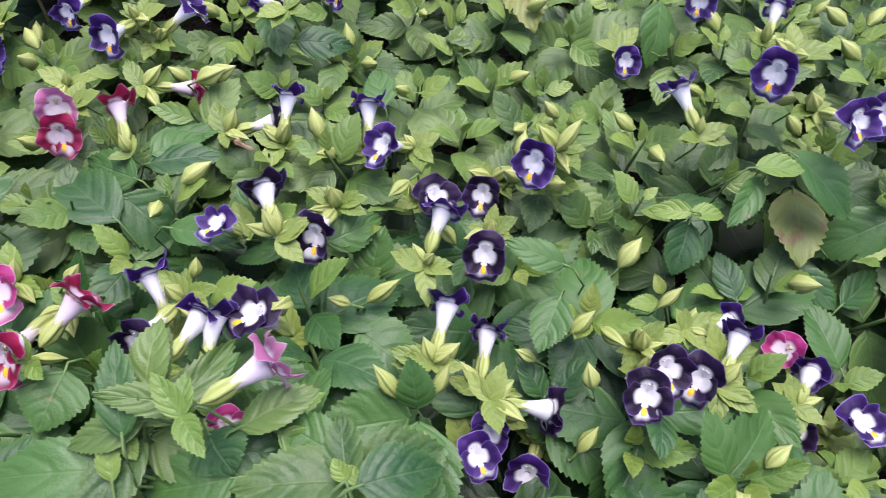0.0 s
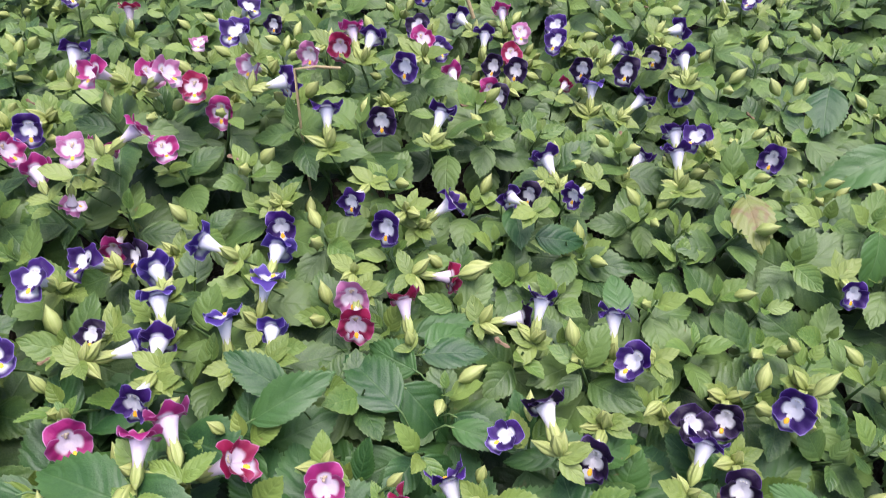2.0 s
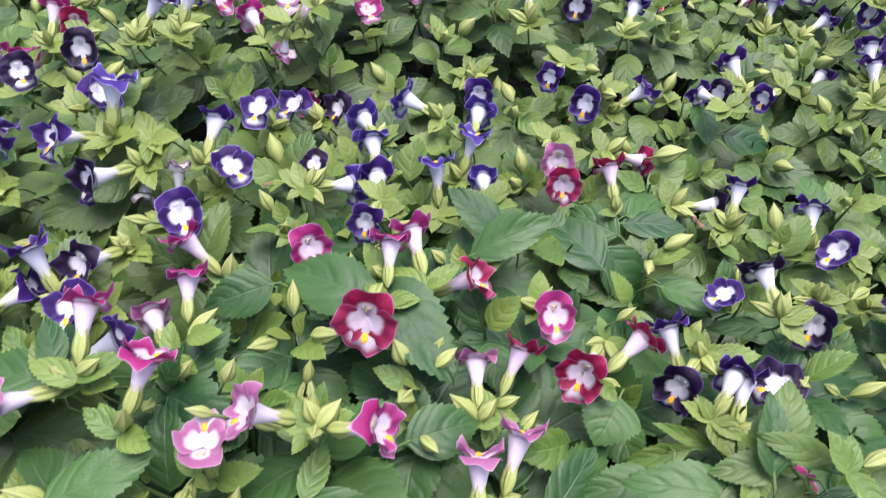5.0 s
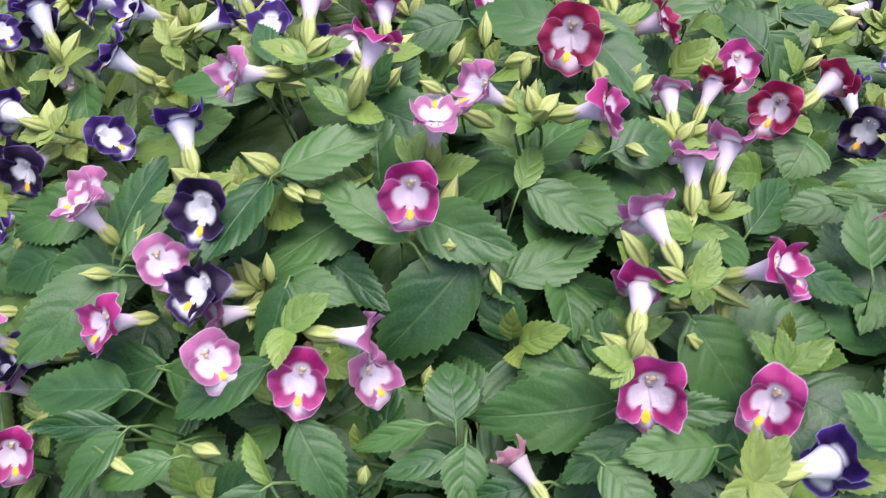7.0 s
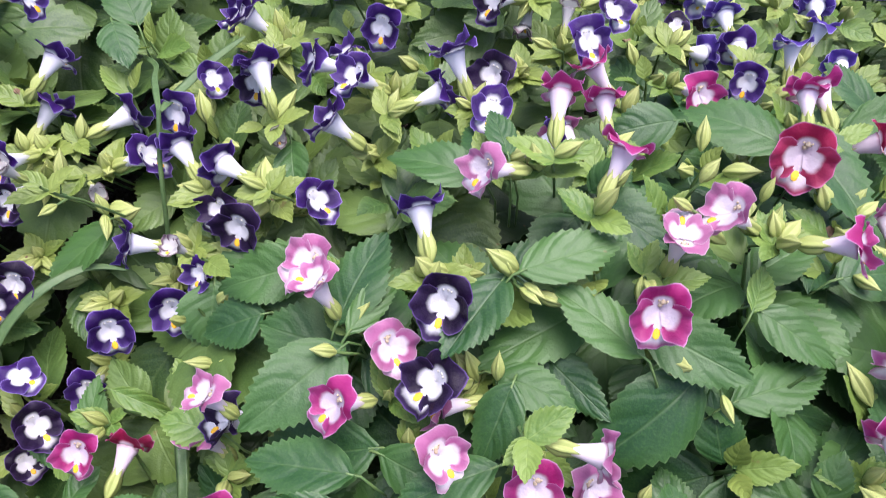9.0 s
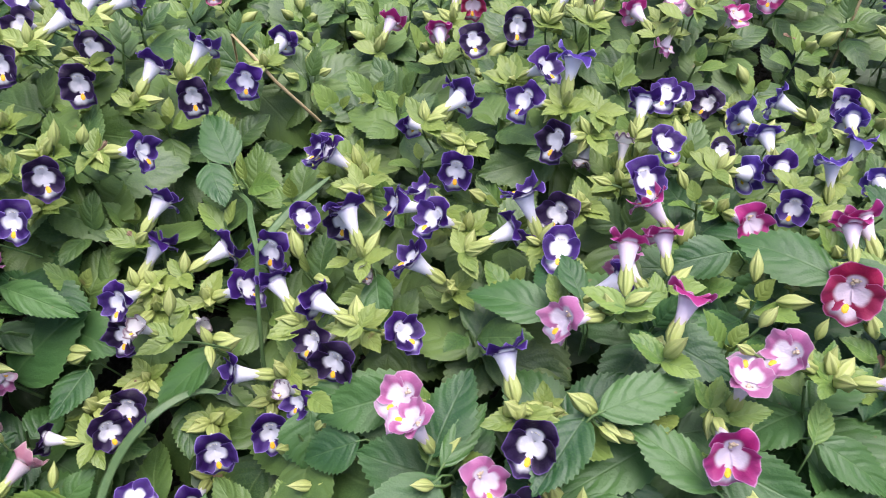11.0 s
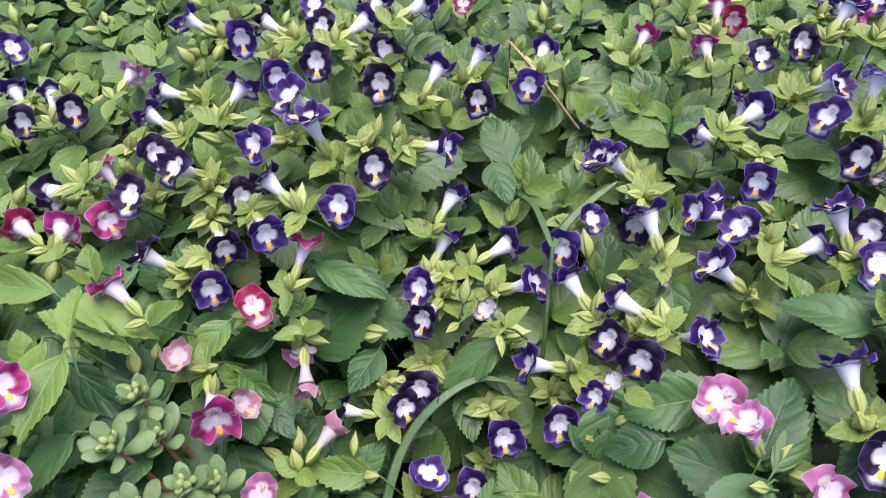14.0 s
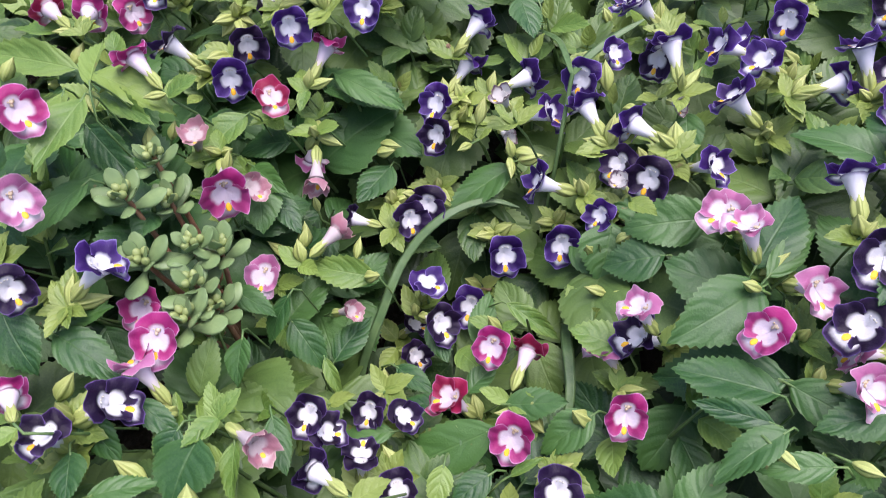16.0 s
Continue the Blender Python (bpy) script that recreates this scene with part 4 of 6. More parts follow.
bloom("violet", 0.000, 0.241, 0.203, 0.31, 0.87, 0.39, 0.95)
bloom("dark", -0.004, 0.258, 0.194, 0.30, -0.58, 0.76, 0.95)
bloom("dark", 0.022, 0.277, 0.175, -0.23, -0.84, 0.48, 0.95)
bloom("violet", 0.002, 0.193, 0.191, 0.22, 0.95, 0.20, 0.95)
bloom("violet", 0.022, 0.192, 0.169, 0.17, 0.97, 0.19, 0.95)
bloom("dark", -0.081, 0.174, 0.212, -0.41, -0.17, 0.90, 0.95)
bloom("pink", -0.056, 0.118, 0.270, 0.80, 0.60, 0.02, 0.95)
bloom("dark", 0.048, 0.150, 0.169, 0.90, 0.04, -0.42, 0.95)
bloom("violet", 0.021, 0.141, 0.164, -0.12, -0.72, 0.69, 0.80)
bloom("violet", 0.015, 0.130, 0.166, 0.24, -0.52, 0.82, 0.80)
bloom("violet", 0.040, 0.132, 0.138, -0.30, -0.82, 0.49, 0.95)
bloom("violet", 0.216, 0.418, 0.199, 0.40, 0.84, 0.36, 0.95)
bloom("violet", 0.171, 0.435, 0.192, -0.27, -0.93, 0.26, 0.95)
bloom("magenta", -0.080, 0.118, 0.221, 0.38, -0.53, 0.76, 0.75)
bloom("dark", -0.855, -0.061, 0.209, -0.86, -0.27, -0.44, 0.95)
bloom("magenta", -0.837, -0.033, 0.218, -0.87, 0.24, 0.44, 0.95)
bloom("dark", -0.799, -0.043, 0.219, 0.23, -0.62, 0.75, 0.95)
bloom("crimson", -0.851, -0.089, 0.205, -0.99, 0.11, 0.10, 0.95)
bloom("magenta", -0.823, -0.079, 0.209, -0.75, 0.64, -0.16, 0.95)
bloom("violet", -1.044, 0.044, 0.200, 0.71, -0.15, 0.68, 0.95)
bloom("dark", -0.944, -0.018, 0.204, 0.66, -0.74, 0.12, 0.95)
bloom("violet", -0.947, 0.012, 0.209, -0.69, 0.67, 0.28, 0.95)
bloom("violet", -0.989, 0.006, 0.200, -0.88, 0.34, 0.33, 0.95)
bloom("dark", -0.906, -0.001, 0.217, 0.86, -0.48, 0.16, 0.95)
bloom("pink", -0.891, 0.044, 0.227, -0.34, 0.93, 0.10, 0.95)
bloom("spent", -0.582, 0.022, 0.176, 0.84, -0.46, 0.29, 0.75)
bloom("spent", -0.504, 0.072, 0.208, 0.74, -0.52, 0.42, 0.70)
bloom("spent", -0.561, -0.029, 0.246, -0.16, -0.46, 0.87, 0.75)
bloom("spent", -0.498, -0.015, 0.218, -0.21, -0.49, 0.85, 0.70)
bloom("spent", -0.696, -0.208, 0.156, 0.89, -0.16, 0.42, 0.75)
bloom("spent", -0.419, 0.192, 0.229, 0.03, -0.66, -0.75, 0.90)
bloom("spent", -0.399, 0.199, 0.244, -0.14, 0.64, 0.76, 0.90)
bloom("violet", -0.497, 0.129, 0.224, -0.62, 0.15, 0.77, 0.90)
bloom("pink", -0.195, 0.103, 0.233, 0.05, 0.87, 0.48, 1.00)
CLEARINGS = [(-0.698, -0.135, 0.204), (-0.688, -0.161, 0.203), (-0.683, -0.142, 0.187), (-0.668, -0.174, 0.181), (-0.655, -0.153, 0.183),
             (-0.646, -0.144, 0.178), (-0.639, -0.167, 0.178), (-0.630, -0.181, 0.174), (-0.628, -0.165, 0.168), (-0.564, 0.000, 0.147),
             (-0.577, -0.001, 0.141), (-0.590, -0.028, 0.143), (-0.597, -0.054, 0.126), (-0.592, -0.081, 0.109), (-0.567, 0.062, 0.207),
             (-0.568, 0.096, 0.200), (-0.491, -0.048, 0.123), (-0.473, -0.072, 0.120), (-0.633, 0.187, 0.220)]
big_leaf(-0.361, 0.024, 0.238, -0.331, 0.052, 0.243, 0.024)
big_leaf(-0.310, 0.017, 0.224, -0.350, 0.027, 0.223, 0.023)
big_leaf(-0.308, 0.032, 0.222, -0.267, 0.028, 0.212, 0.024)
big_leaf(-0.285, 0.024, 0.212, -0.308, -0.018, 0.185, 0.030)
big_leaf(-0.267, 0.026, 0.206, -0.233, 0.055, 0.211, 0.024)
big_leaf(-0.219, 0.003, 0.195, -0.264, -0.024, 0.175, 0.030)
big_leaf(-0.198, 0.016, 0.221, -0.166, -0.005, 0.204, 0.028)
big_leaf(-0.393, -0.043, 0.180, -0.442, -0.066, 0.162, 0.028)
big_leaf(-0.368, 0.020, 0.232, -0.374, -0.013, 0.210, 0.026)
big_leaf(-0.170, 0.094, 0.193, -0.155, 0.133, 0.203, 0.027)
big_leaf(-0.347, 0.015, 0.204, -0.309, 0.006, 0.192, 0.021)
big_leaf(-0.269, 0.058, 0.225, -0.234, 0.053, 0.216, 0.020)
big_leaf(-0.273, 0.056, 0.227, -0.270, 0.079, 0.234, 0.015, "young")
big_leaf(-0.357, -0.003, 0.203, -0.325, 0.000, 0.198, 0.017)
big_leaf(-0.163, 0.050, 0.226, -0.134, 0.047, 0.219, 0.016)
big_leaf(-0.268, -0.016, 0.164, -0.283, 0.006, 0.170, 0.022)
big_leaf(-0.518, -0.002, 0.147, -0.483, 0.001, 0.142, 0.030)
big_leaf(-0.271, -0.033, 0.164, -0.293, -0.050, 0.152, 0.017)
big_leaf(-0.266, -0.028, 0.164, -0.258, -0.046, 0.152, 0.022)
big_leaf(-0.227, -0.034, 0.175, -0.203, -0.013, 0.179, 0.016)
big_leaf(-0.129, -0.011, 0.222, -0.152, -0.002, 0.223, 0.019)
big_leaf(-0.330, -0.043, 0.169, -0.309, -0.063, 0.155, 0.022, "young")
big_leaf(-0.200, 0.056, 0.206, -0.199, 0.084, 0.215, 0.018)
big_leaf(-0.110, 0.093, 0.243, -0.151, 0.090, 0.236, 0.020)
big_leaf(-0.134, 0.067, 0.211, -0.148, 0.090, 0.218, 0.023)
big_leaf(-0.102, 0.099, 0.258, -0.109, 0.127, 0.266, 0.014)
big_leaf(-0.276, 0.151, 0.237, -0.326, 0.163, 0.236, 0.030)
big_leaf(-0.275, 0.159, 0.238, -0.230, 0.131, 0.215, 0.030)
big_leaf(-0.228, 0.233, 0.216, -0.264, 0.247, 0.218, 0.024)
big_leaf(-0.164, 0.273, 0.192, -0.196, 0.285, 0.193, 0.026)
big_leaf(-0.160, 0.287, 0.189, -0.122, 0.296, 0.186, 0.024)
big_leaf(-0.159, 0.293, 0.191, -0.135, 0.312, 0.194, 0.021)
big_leaf(-0.240, 0.216, 0.211, -0.200, 0.244, 0.215, 0.022)
big_leaf(-0.240, 0.092, 0.225, -0.213, 0.111, 0.227, 0.021)
big_leaf(-0.388, 0.074, 0.246, -0.403, 0.094, 0.251, 0.015)
big_leaf(-0.135, 0.236, 0.195, -0.100, 0.232, 0.186, 0.017)
big_leaf(-0.327, 0.149, 0.233, -0.356, 0.135, 0.223, 0.022)
big_leaf(-0.070, 0.092, 0.239, -0.103, 0.087, 0.233, 0.022)
big_leaf(-0.394, -0.060, 0.190, -0.435, -0.069, 0.180, 0.028)
big_leaf(-0.441, 0.027, 0.173, -0.505, 0.017, 0.160, 0.038)
big_leaf(-0.493, -0.122, 0.132, -0.530, -0.165, 0.104, 0.029)
big_leaf(-0.468, -0.123, 0.114, -0.462, -0.082, 0.126, 0.029)
big_leaf(-0.615, -0.194, 0.128, -0.645, -0.172, 0.133, 0.033)
big_leaf(-0.741, -0.148, 0.228, -0.719, -0.179, 0.206, 0.028, "young")
big_leaf(-0.800, -0.112, 0.198, -0.858, -0.126, 0.183, 0.027, "young")
big_leaf(-0.770, -0.114, 0.209, -0.718, -0.103, 0.204, 0.025, "young")
big_leaf(-0.720, -0.142, 0.243, -0.745, -0.120, 0.248, 0.013, "young")
big_leaf(-0.603, -0.080, 0.127, -0.640, -0.092, 0.117, 0.024, "young")
big_leaf(-0.577, 0.019, 0.155, -0.594, -0.014, 0.133, 0.028)
big_leaf(-0.697, 0.002, 0.177, -0.646, 0.006, 0.169, 0.028)
big_leaf(-0.696, -0.023, 0.159, -0.660, -0.015, 0.155, 0.021)
big_leaf(-0.613, -0.162, 0.093, -0.591, -0.136, 0.098, 0.020, "young")
big_leaf(-0.402, 0.077, 0.223, -0.444, 0.077, 0.218, 0.023)
big_leaf(-0.409, 0.002, 0.185, -0.420, 0.033, 0.194, 0.018)
big_leaf(-0.387, -0.044, 0.181, -0.346, -0.042, 0.173, 0.023)
big_leaf(-0.421, -0.057, 0.140, -0.421, -0.088, 0.121, 0.033)
big_leaf(-0.462, -0.055, 0.155, -0.488, -0.058, 0.150, 0.025, "young")
big_leaf(-0.579, -0.220, 0.171, -0.570, -0.240, 0.157, 0.028)
big_leaf(-0.615, -0.162, 0.096, -0.639, -0.143, 0.100, 0.016)
big_leaf(-0.734, -0.075, 0.171, -0.705, -0.070, 0.167, 0.022)
big_leaf(-0.640, -0.018, 0.146, -0.638, -0.045, 0.129, 0.025)
big_leaf(-0.626, 0.120, 0.204, -0.658, 0.143, 0.209, 0.027)
big_leaf(-0.391, 0.087, 0.230, -0.418, 0.104, 0.233, 0.025)
big_leaf(-0.707, -0.069, 0.183, -0.713, -0.098, 0.164, 0.025, "young")
big_leaf(-0.633, 0.109, 0.207, -0.612, 0.090, 0.193, 0.024)
big_leaf(-0.500, 0.078, 0.200, -0.483, 0.057, 0.186, 0.019)
big_leaf(-0.057, 0.232, 0.189, -0.029, 0.248, 0.190, 0.019)
big_leaf(-0.039, 0.186, 0.178, -0.012, 0.169, 0.164, 0.028)
big_leaf(0.054, 0.194, 0.193, 0.045, 0.173, 0.179, 0.022)
big_leaf(0.058, 0.215, 0.193, 0.029, 0.225, 0.194, 0.016)
big_leaf(0.148, 0.271, 0.158, 0.125, 0.246, 0.141, 0.026)
big_leaf(0.130, 0.283, 0.155, 0.167, 0.291, 0.151, 0.018)
big_leaf(0.188, 0.282, 0.199, 0.222, 0.257, 0.179, 0.026)
big_leaf(0.252, 0.270, 0.162, 0.210, 0.255, 0.149, 0.026)
big_leaf(-0.168, 0.311, 0.178, -0.130, 0.330, 0.178, 0.021)
big_leaf(-0.170, 0.249, 0.188, -0.208, 0.277, 0.194, 0.032)
big_leaf(-0.135, 0.250, 0.183, -0.104, 0.240, 0.172, 0.017)
big_leaf(-0.167, 0.262, 0.188, -0.134, 0.242, 0.171, 0.027)
big_leaf(-0.036, 0.353, 0.173, -0.044, 0.381, 0.182, 0.023)
big_leaf(-0.078, 0.231, 0.186, -0.106, 0.227, 0.180, 0.014)
big_leaf(-0.091, 0.109, 0.247, -0.116, 0.118, 0.248, 0.012, "young")
big_leaf(-0.066, 0.116, 0.229, -0.043, 0.128, 0.229, 0.015, "young")
big_leaf(-0.077, 0.104, 0.241, -0.054, 0.099, 0.235, 0.018)
big_leaf(-0.023, 0.077, 0.273, 0.002, 0.085, 0.272, 0.017)
big_leaf(-0.155, 0.156, 0.190, -0.178, 0.140, 0.179, 0.027)
big_leaf(0.220, 0.203, 0.115, 0.205, 0.239, 0.126, 0.026)
big_leaf(0.202, 0.289, 0.162, 0.199, 0.252, 0.138, 0.033, "yellowing")
big_leaf(-0.767, -0.117, 0.198, -0.719, -0.112, 0.191, 0.018, "young")
big_leaf(-0.742, -0.141, 0.202, -0.705, -0.147, 0.192, 0.022)
big_leaf(-0.707, -0.170, 0.204, -0.713, -0.200, 0.184, 0.024)
big_leaf(-0.845, -0.091, 0.193, -0.876, -0.104, 0.183, 0.017, "young")
big_leaf(-0.860, -0.073, 0.194, -0.819, -0.055, 0.194, 0.016, "young")
big_leaf(-0.688, -0.083, 0.165, -0.660, -0.084, 0.159, 0.014)
big_leaf(-0.676, -0.091, 0.162, -0.658, -0.106, 0.150, 0.021)
big_leaf(-0.670, -0.085, 0.154, -0.645, -0.093, 0.145, 0.016)
big_leaf(-0.608, -0.169, 0.161, -0.596, -0.184, 0.150, 0.015)
big_leaf(-0.691, -0.233, 0.180, -0.663, -0.244, 0.169, 0.021)
big_leaf(-0.671, -0.223, 0.169, -0.634, -0.217, 0.164, 0.018)
big_leaf(-0.674, -0.215, 0.168, -0.659, -0.197, 0.171, 0.012)
big_leaf(-0.629, -0.241, 0.166, -0.605, -0.245, 0.159, 0.016)
big_leaf(-0.617, -0.255, 0.168, -0.602, -0.266, 0.160, 0.018)
big_leaf(-0.599, -0.260, 0.162, -0.582, -0.240, 0.166, 0.012)
big_leaf(-0.591, -0.221, 0.168, -0.590, -0.237, 0.158, 0.013)
big_leaf(-0.566, -0.211, 0.170, -0.550, -0.226, 0.159, 0.014, "young")
big_leaf(-0.565, -0.191, 0.164, -0.546, -0.204, 0.153, 0.013)
big_leaf(-0.618, -0.222, 0.165, -0.590, -0.220, 0.160, 0.012)
big_leaf(-0.614, -0.133, 0.153, -0.612, -0.156, 0.138, 0.014)
big_leaf(-0.609, -0.137, 0.139, -0.581, -0.143, 0.130, 0.016)
big_leaf(-0.641, -0.147, 0.152, -0.611, -0.144, 0.147, 0.014)
big_leaf(-0.591, -0.126, 0.107, -0.593, -0.096, 0.116, 0.019)
big_leaf(-0.586, -0.138, 0.126, -0.567, -0.147, 0.118, 0.008, "young")
big_leaf(-0.560, -0.109, 0.107, -0.535, -0.108, 0.103, 0.013)
big_leaf(-0.523, -0.118, 0.116, -0.545, -0.126, 0.109, 0.011)
big_leaf(-0.504, -0.128, 0.126, -0.479, -0.134, 0.118, 0.010)
big_leaf(-0.494, -0.101, 0.128, -0.468, -0.085, 0.129, 0.019)
big_leaf(-0.501, -0.148, 0.126, -0.494, -0.164, 0.116, 0.016, "young")
big_leaf(-0.481, -0.139, 0.128, -0.489, -0.157, 0.117, 0.014)
big_leaf(-0.473, -0.131, 0.125, -0.464, -0.116, 0.129, 0.006, "young")
big_leaf(-0.528, -0.049, 0.129, -0.495, -0.046, 0.124, 0.012, "young")
big_leaf(-0.533, -0.149, 0.125, -0.554, -0.168, 0.112, 0.014)
big_leaf(-0.565, -0.071, 0.107, -0.542, -0.083, 0.096, 0.018)
big_leaf(-0.535, -0.068, 0.107, -0.547, -0.041, 0.115, 0.016)
big_leaf(-0.519, -0.100, 0.113, -0.515, -0.080, 0.119, 0.013)
big_leaf(-0.154, 0.146, 0.211, -0.159, 0.127, 0.198, 0.025)
big_leaf(-0.110, 0.137, 0.204, -0.138, 0.142, 0.203, 0.010, "young")
big_leaf(-0.121, 0.130, 0.208, -0.148, 0.120, 0.200, 0.012, "young")
big_leaf(-0.128, 0.119, 0.214, -0.126, 0.096, 0.200, 0.010, "young")
big_leaf(-0.135, 0.110, 0.211, -0.163, 0.098, 0.202, 0.017)
big_leaf(-0.090, 0.108, 0.228, -0.110, 0.092, 0.217, 0.021)
big_leaf(-0.054, 0.104, 0.247, -0.038, 0.098, 0.240, 0.013, "young")
big_leaf(-0.041, 0.090, 0.249, -0.065, 0.085, 0.244, 0.010, "young")
big_leaf(-0.096, 0.142, 0.207, -0.085, 0.157, 0.210, 0.009)
big_leaf(0.132, 0.256, 0.174, 0.122, 0.233, 0.160, 0.021)
big_leaf(0.129, 0.254, 0.187, 0.108, 0.257, 0.186, 0.013, "young")
big_leaf(0.131, 0.255, 0.184, 0.149, 0.257, 0.182, 0.012, "young")
big_leaf(0.168, 0.271, 0.193, 0.149, 0.249, 0.178, 0.016)
big_leaf(0.160, 0.229, 0.144, 0.154, 0.255, 0.151, 0.015)
big_leaf(0.160, 0.234, 0.136, 0.179, 0.243, 0.136, 0.010, "young")
big_leaf(0.163, 0.270, 0.203, 0.187, 0.271, 0.198, 0.016, "young")
big_leaf(0.201, 0.254, 0.136, 0.227, 0.237, 0.121, 0.019)
big_leaf(0.227, 0.235, 0.129, 0.256, 0.257, 0.132, 0.021)
big_leaf(-0.345, -0.039, 0.200, -0.373, -0.063, 0.184, 0.021)
big_leaf(-0.272, -0.035, 0.195, -0.281, -0.014, 0.201, 0.019)
big_leaf(-0.218, -0.014, 0.203, -0.265, -0.031, 0.189, 0.027)
big_leaf(-0.208, -0.024, 0.204, -0.232, -0.044, 0.191, 0.018)
big_leaf(-0.184, -0.024, 0.209, -0.212, -0.036, 0.199, 0.021)
big_leaf(-0.326, -0.054, 0.193, -0.303, -0.073, 0.178, 0.020)
big_leaf(-0.328, -0.075, 0.186, -0.346, -0.062, 0.189, 0.010, "young")
big_leaf(-0.266, -0.042, 0.190, -0.262, -0.061, 0.177, 0.019)
big_leaf(-0.272, -0.048, 0.189, -0.291, -0.059, 0.181, 0.011)
big_leaf(-0.282, -0.040, 0.193, -0.307, -0.054, 0.183, 0.011)
big_leaf(-0.328, -0.080, 0.192, -0.344, -0.098, 0.180, 0.015)
big_leaf(-0.384, -0.078, 0.193, -0.398, -0.105, 0.176, 0.015)
big_leaf(-0.363, -0.080, 0.193, -0.385, -0.094, 0.183, 0.011)
big_leaf(-0.390, -0.073, 0.188, -0.421, -0.079, 0.182, 0.013)
big_leaf(-0.456, -0.090, 0.143, -0.468, -0.115, 0.128, 0.020)
big_leaf(-0.234, -0.057, 0.187, -0.276, -0.075, 0.173, 0.013)
big_leaf(-0.238, -0.047, 0.189, -0.259, -0.057, 0.181, 0.011)
big_leaf(-0.213, -0.019, 0.211, -0.178, -0.008, 0.209, 0.015)
big_leaf(-0.175, 0.086, 0.204, -0.160, 0.120, 0.213, 0.021)
big_leaf(-0.333, 0.038, 0.213, -0.364, -0.002, 0.192, 0.030)
big_leaf(-0.469, -0.004, 0.174, -0.493, -0.020, 0.162, 0.025)
big_leaf(-0.460, 0.021, 0.187, -0.495, 0.003, 0.173, 0.026)
big_leaf(-0.218, -0.039, 0.202, -0.197, -0.049, 0.193, 0.015)
big_leaf(-0.719, -0.150, 0.237, -0.709, -0.184, 0.215, 0.026, "young")
big_leaf(-0.501, 0.004, 0.168, -0.489, -0.020, 0.152, 0.033)
big_leaf(-0.426, -0.007, 0.203, -0.424, 0.034, 0.215, 0.026)
big_leaf(-0.420, -0.019, 0.200, -0.440, -0.056, 0.176, 0.027)
big_leaf(-0.684, -0.012, 0.191, -0.638, -0.007, 0.184, 0.020)
big_leaf(-0.350, -0.008, 0.207, -0.350, -0.037, 0.188, 0.021)
big_leaf(-0.419, -0.011, 0.204, -0.412, 0.022, 0.214, 0.015)
big_leaf(0.051, 0.453, 0.198, 0.062, 0.416, 0.174, 0.030, "yellowing")
big_leaf(0.194, 0.556, 0.173, 0.130, 0.531, 0.152, 0.034)
big_leaf(0.148, 0.444, 0.183, 0.145, 0.409, 0.160, 0.025)
big_leaf(0.151, 0.629, 0.185, 0.143, 0.586, 0.158, 0.039)
big_leaf(-0.116, 0.433, 0.183, -0.107, 0.406, 0.165, 0.026)
big_leaf(-0.096, 0.413, 0.176, -0.060, 0.417, 0.171, 0.022)
big_leaf(-0.103, 0.105, 0.244, -0.094, 0.140, 0.253, 0.017, "light")
big_leaf(-0.103, 0.105, 0.244, -0.119, 0.072, 0.229, 0.018, "light")
big_leaf(-0.099, 0.105, 0.240, -0.073, 0.098, 0.232, 0.020, "light")
big_leaf(-0.098, 0.103, 0.222, -0.147, 0.106, 0.214, 0.024, "grown")
big_leaf(-0.099, 0.110, 0.241, -0.077, 0.144, 0.239, 0.014, "light")
big_leaf(-0.105, 0.102, 0.249, -0.108, 0.111, 0.251, 0.009, "young")
big_leaf(-0.105, 0.102, 0.249, -0.100, 0.095, 0.248, 0.009, "young")
big_leaf(-0.137, 0.060, 0.226, -0.147, 0.083, 0.235, 0.022, "grown")
big_leaf(-0.029, 0.083, 0.260, -0.030, 0.105, 0.257, 0.014, "light")
big_leaf(-0.029, 0.084, 0.257, -0.063, 0.084, 0.247, 0.022, "light")
big_leaf(-0.025, 0.087, 0.256, 0.001, 0.095, 0.252, 0.022, "light")
big_leaf(-0.029, 0.082, 0.263, -0.032, 0.089, 0.263, 0.008, "young")
big_leaf(-0.029, 0.082, 0.263, -0.024, 0.086, 0.263, 0.008, "young")
big_leaf(-0.036, 0.098, 0.246, -0.055, 0.109, 0.242, 0.020, "grown")
big_leaf(-0.098, 0.114, 0.258, -0.096, 0.138, 0.258, 0.014, "light")
big_leaf(-0.081, 0.108, 0.260, -0.111, 0.114, 0.256, 0.013, "light")
big_leaf(-0.066, 0.105, 0.251, -0.041, 0.116, 0.251, 0.016, "light")
big_leaf(-0.099, 0.105, 0.254, -0.122, 0.101, 0.244, 0.013, "light")
big_leaf(-0.107, 0.089, 0.245, -0.111, 0.103, 0.249, 0.010, "young")
big_leaf(-0.078, 0.104, 0.246, -0.070, 0.091, 0.243, 0.022, "grown")
bud(-0.369, 0.025, 0.234, -0.62, -0.14, 0.77, 0.65)
bud(-0.360, 0.023, 0.231, 0.92, -0.39, 0.10, 0.67)
bud(-0.275, 0.020, 0.215, 0.58, -0.80, -0.14, 0.66)
bud(-0.289, -0.022, 0.184, 0.85, -0.02, 0.53, 0.65)
bud(-0.288, -0.020, 0.182, 0.01, 0.43, 0.90, 0.70)
bud(-0.356, -0.008, 0.207, -0.21, 0.41, 0.89, 0.75)
bud(-0.299, -0.062, 0.177, 0.06, 0.41, 0.91, 0.66)
bud(-0.358, -0.073, 0.192, 0.96, -0.04, 0.28, 0.78)
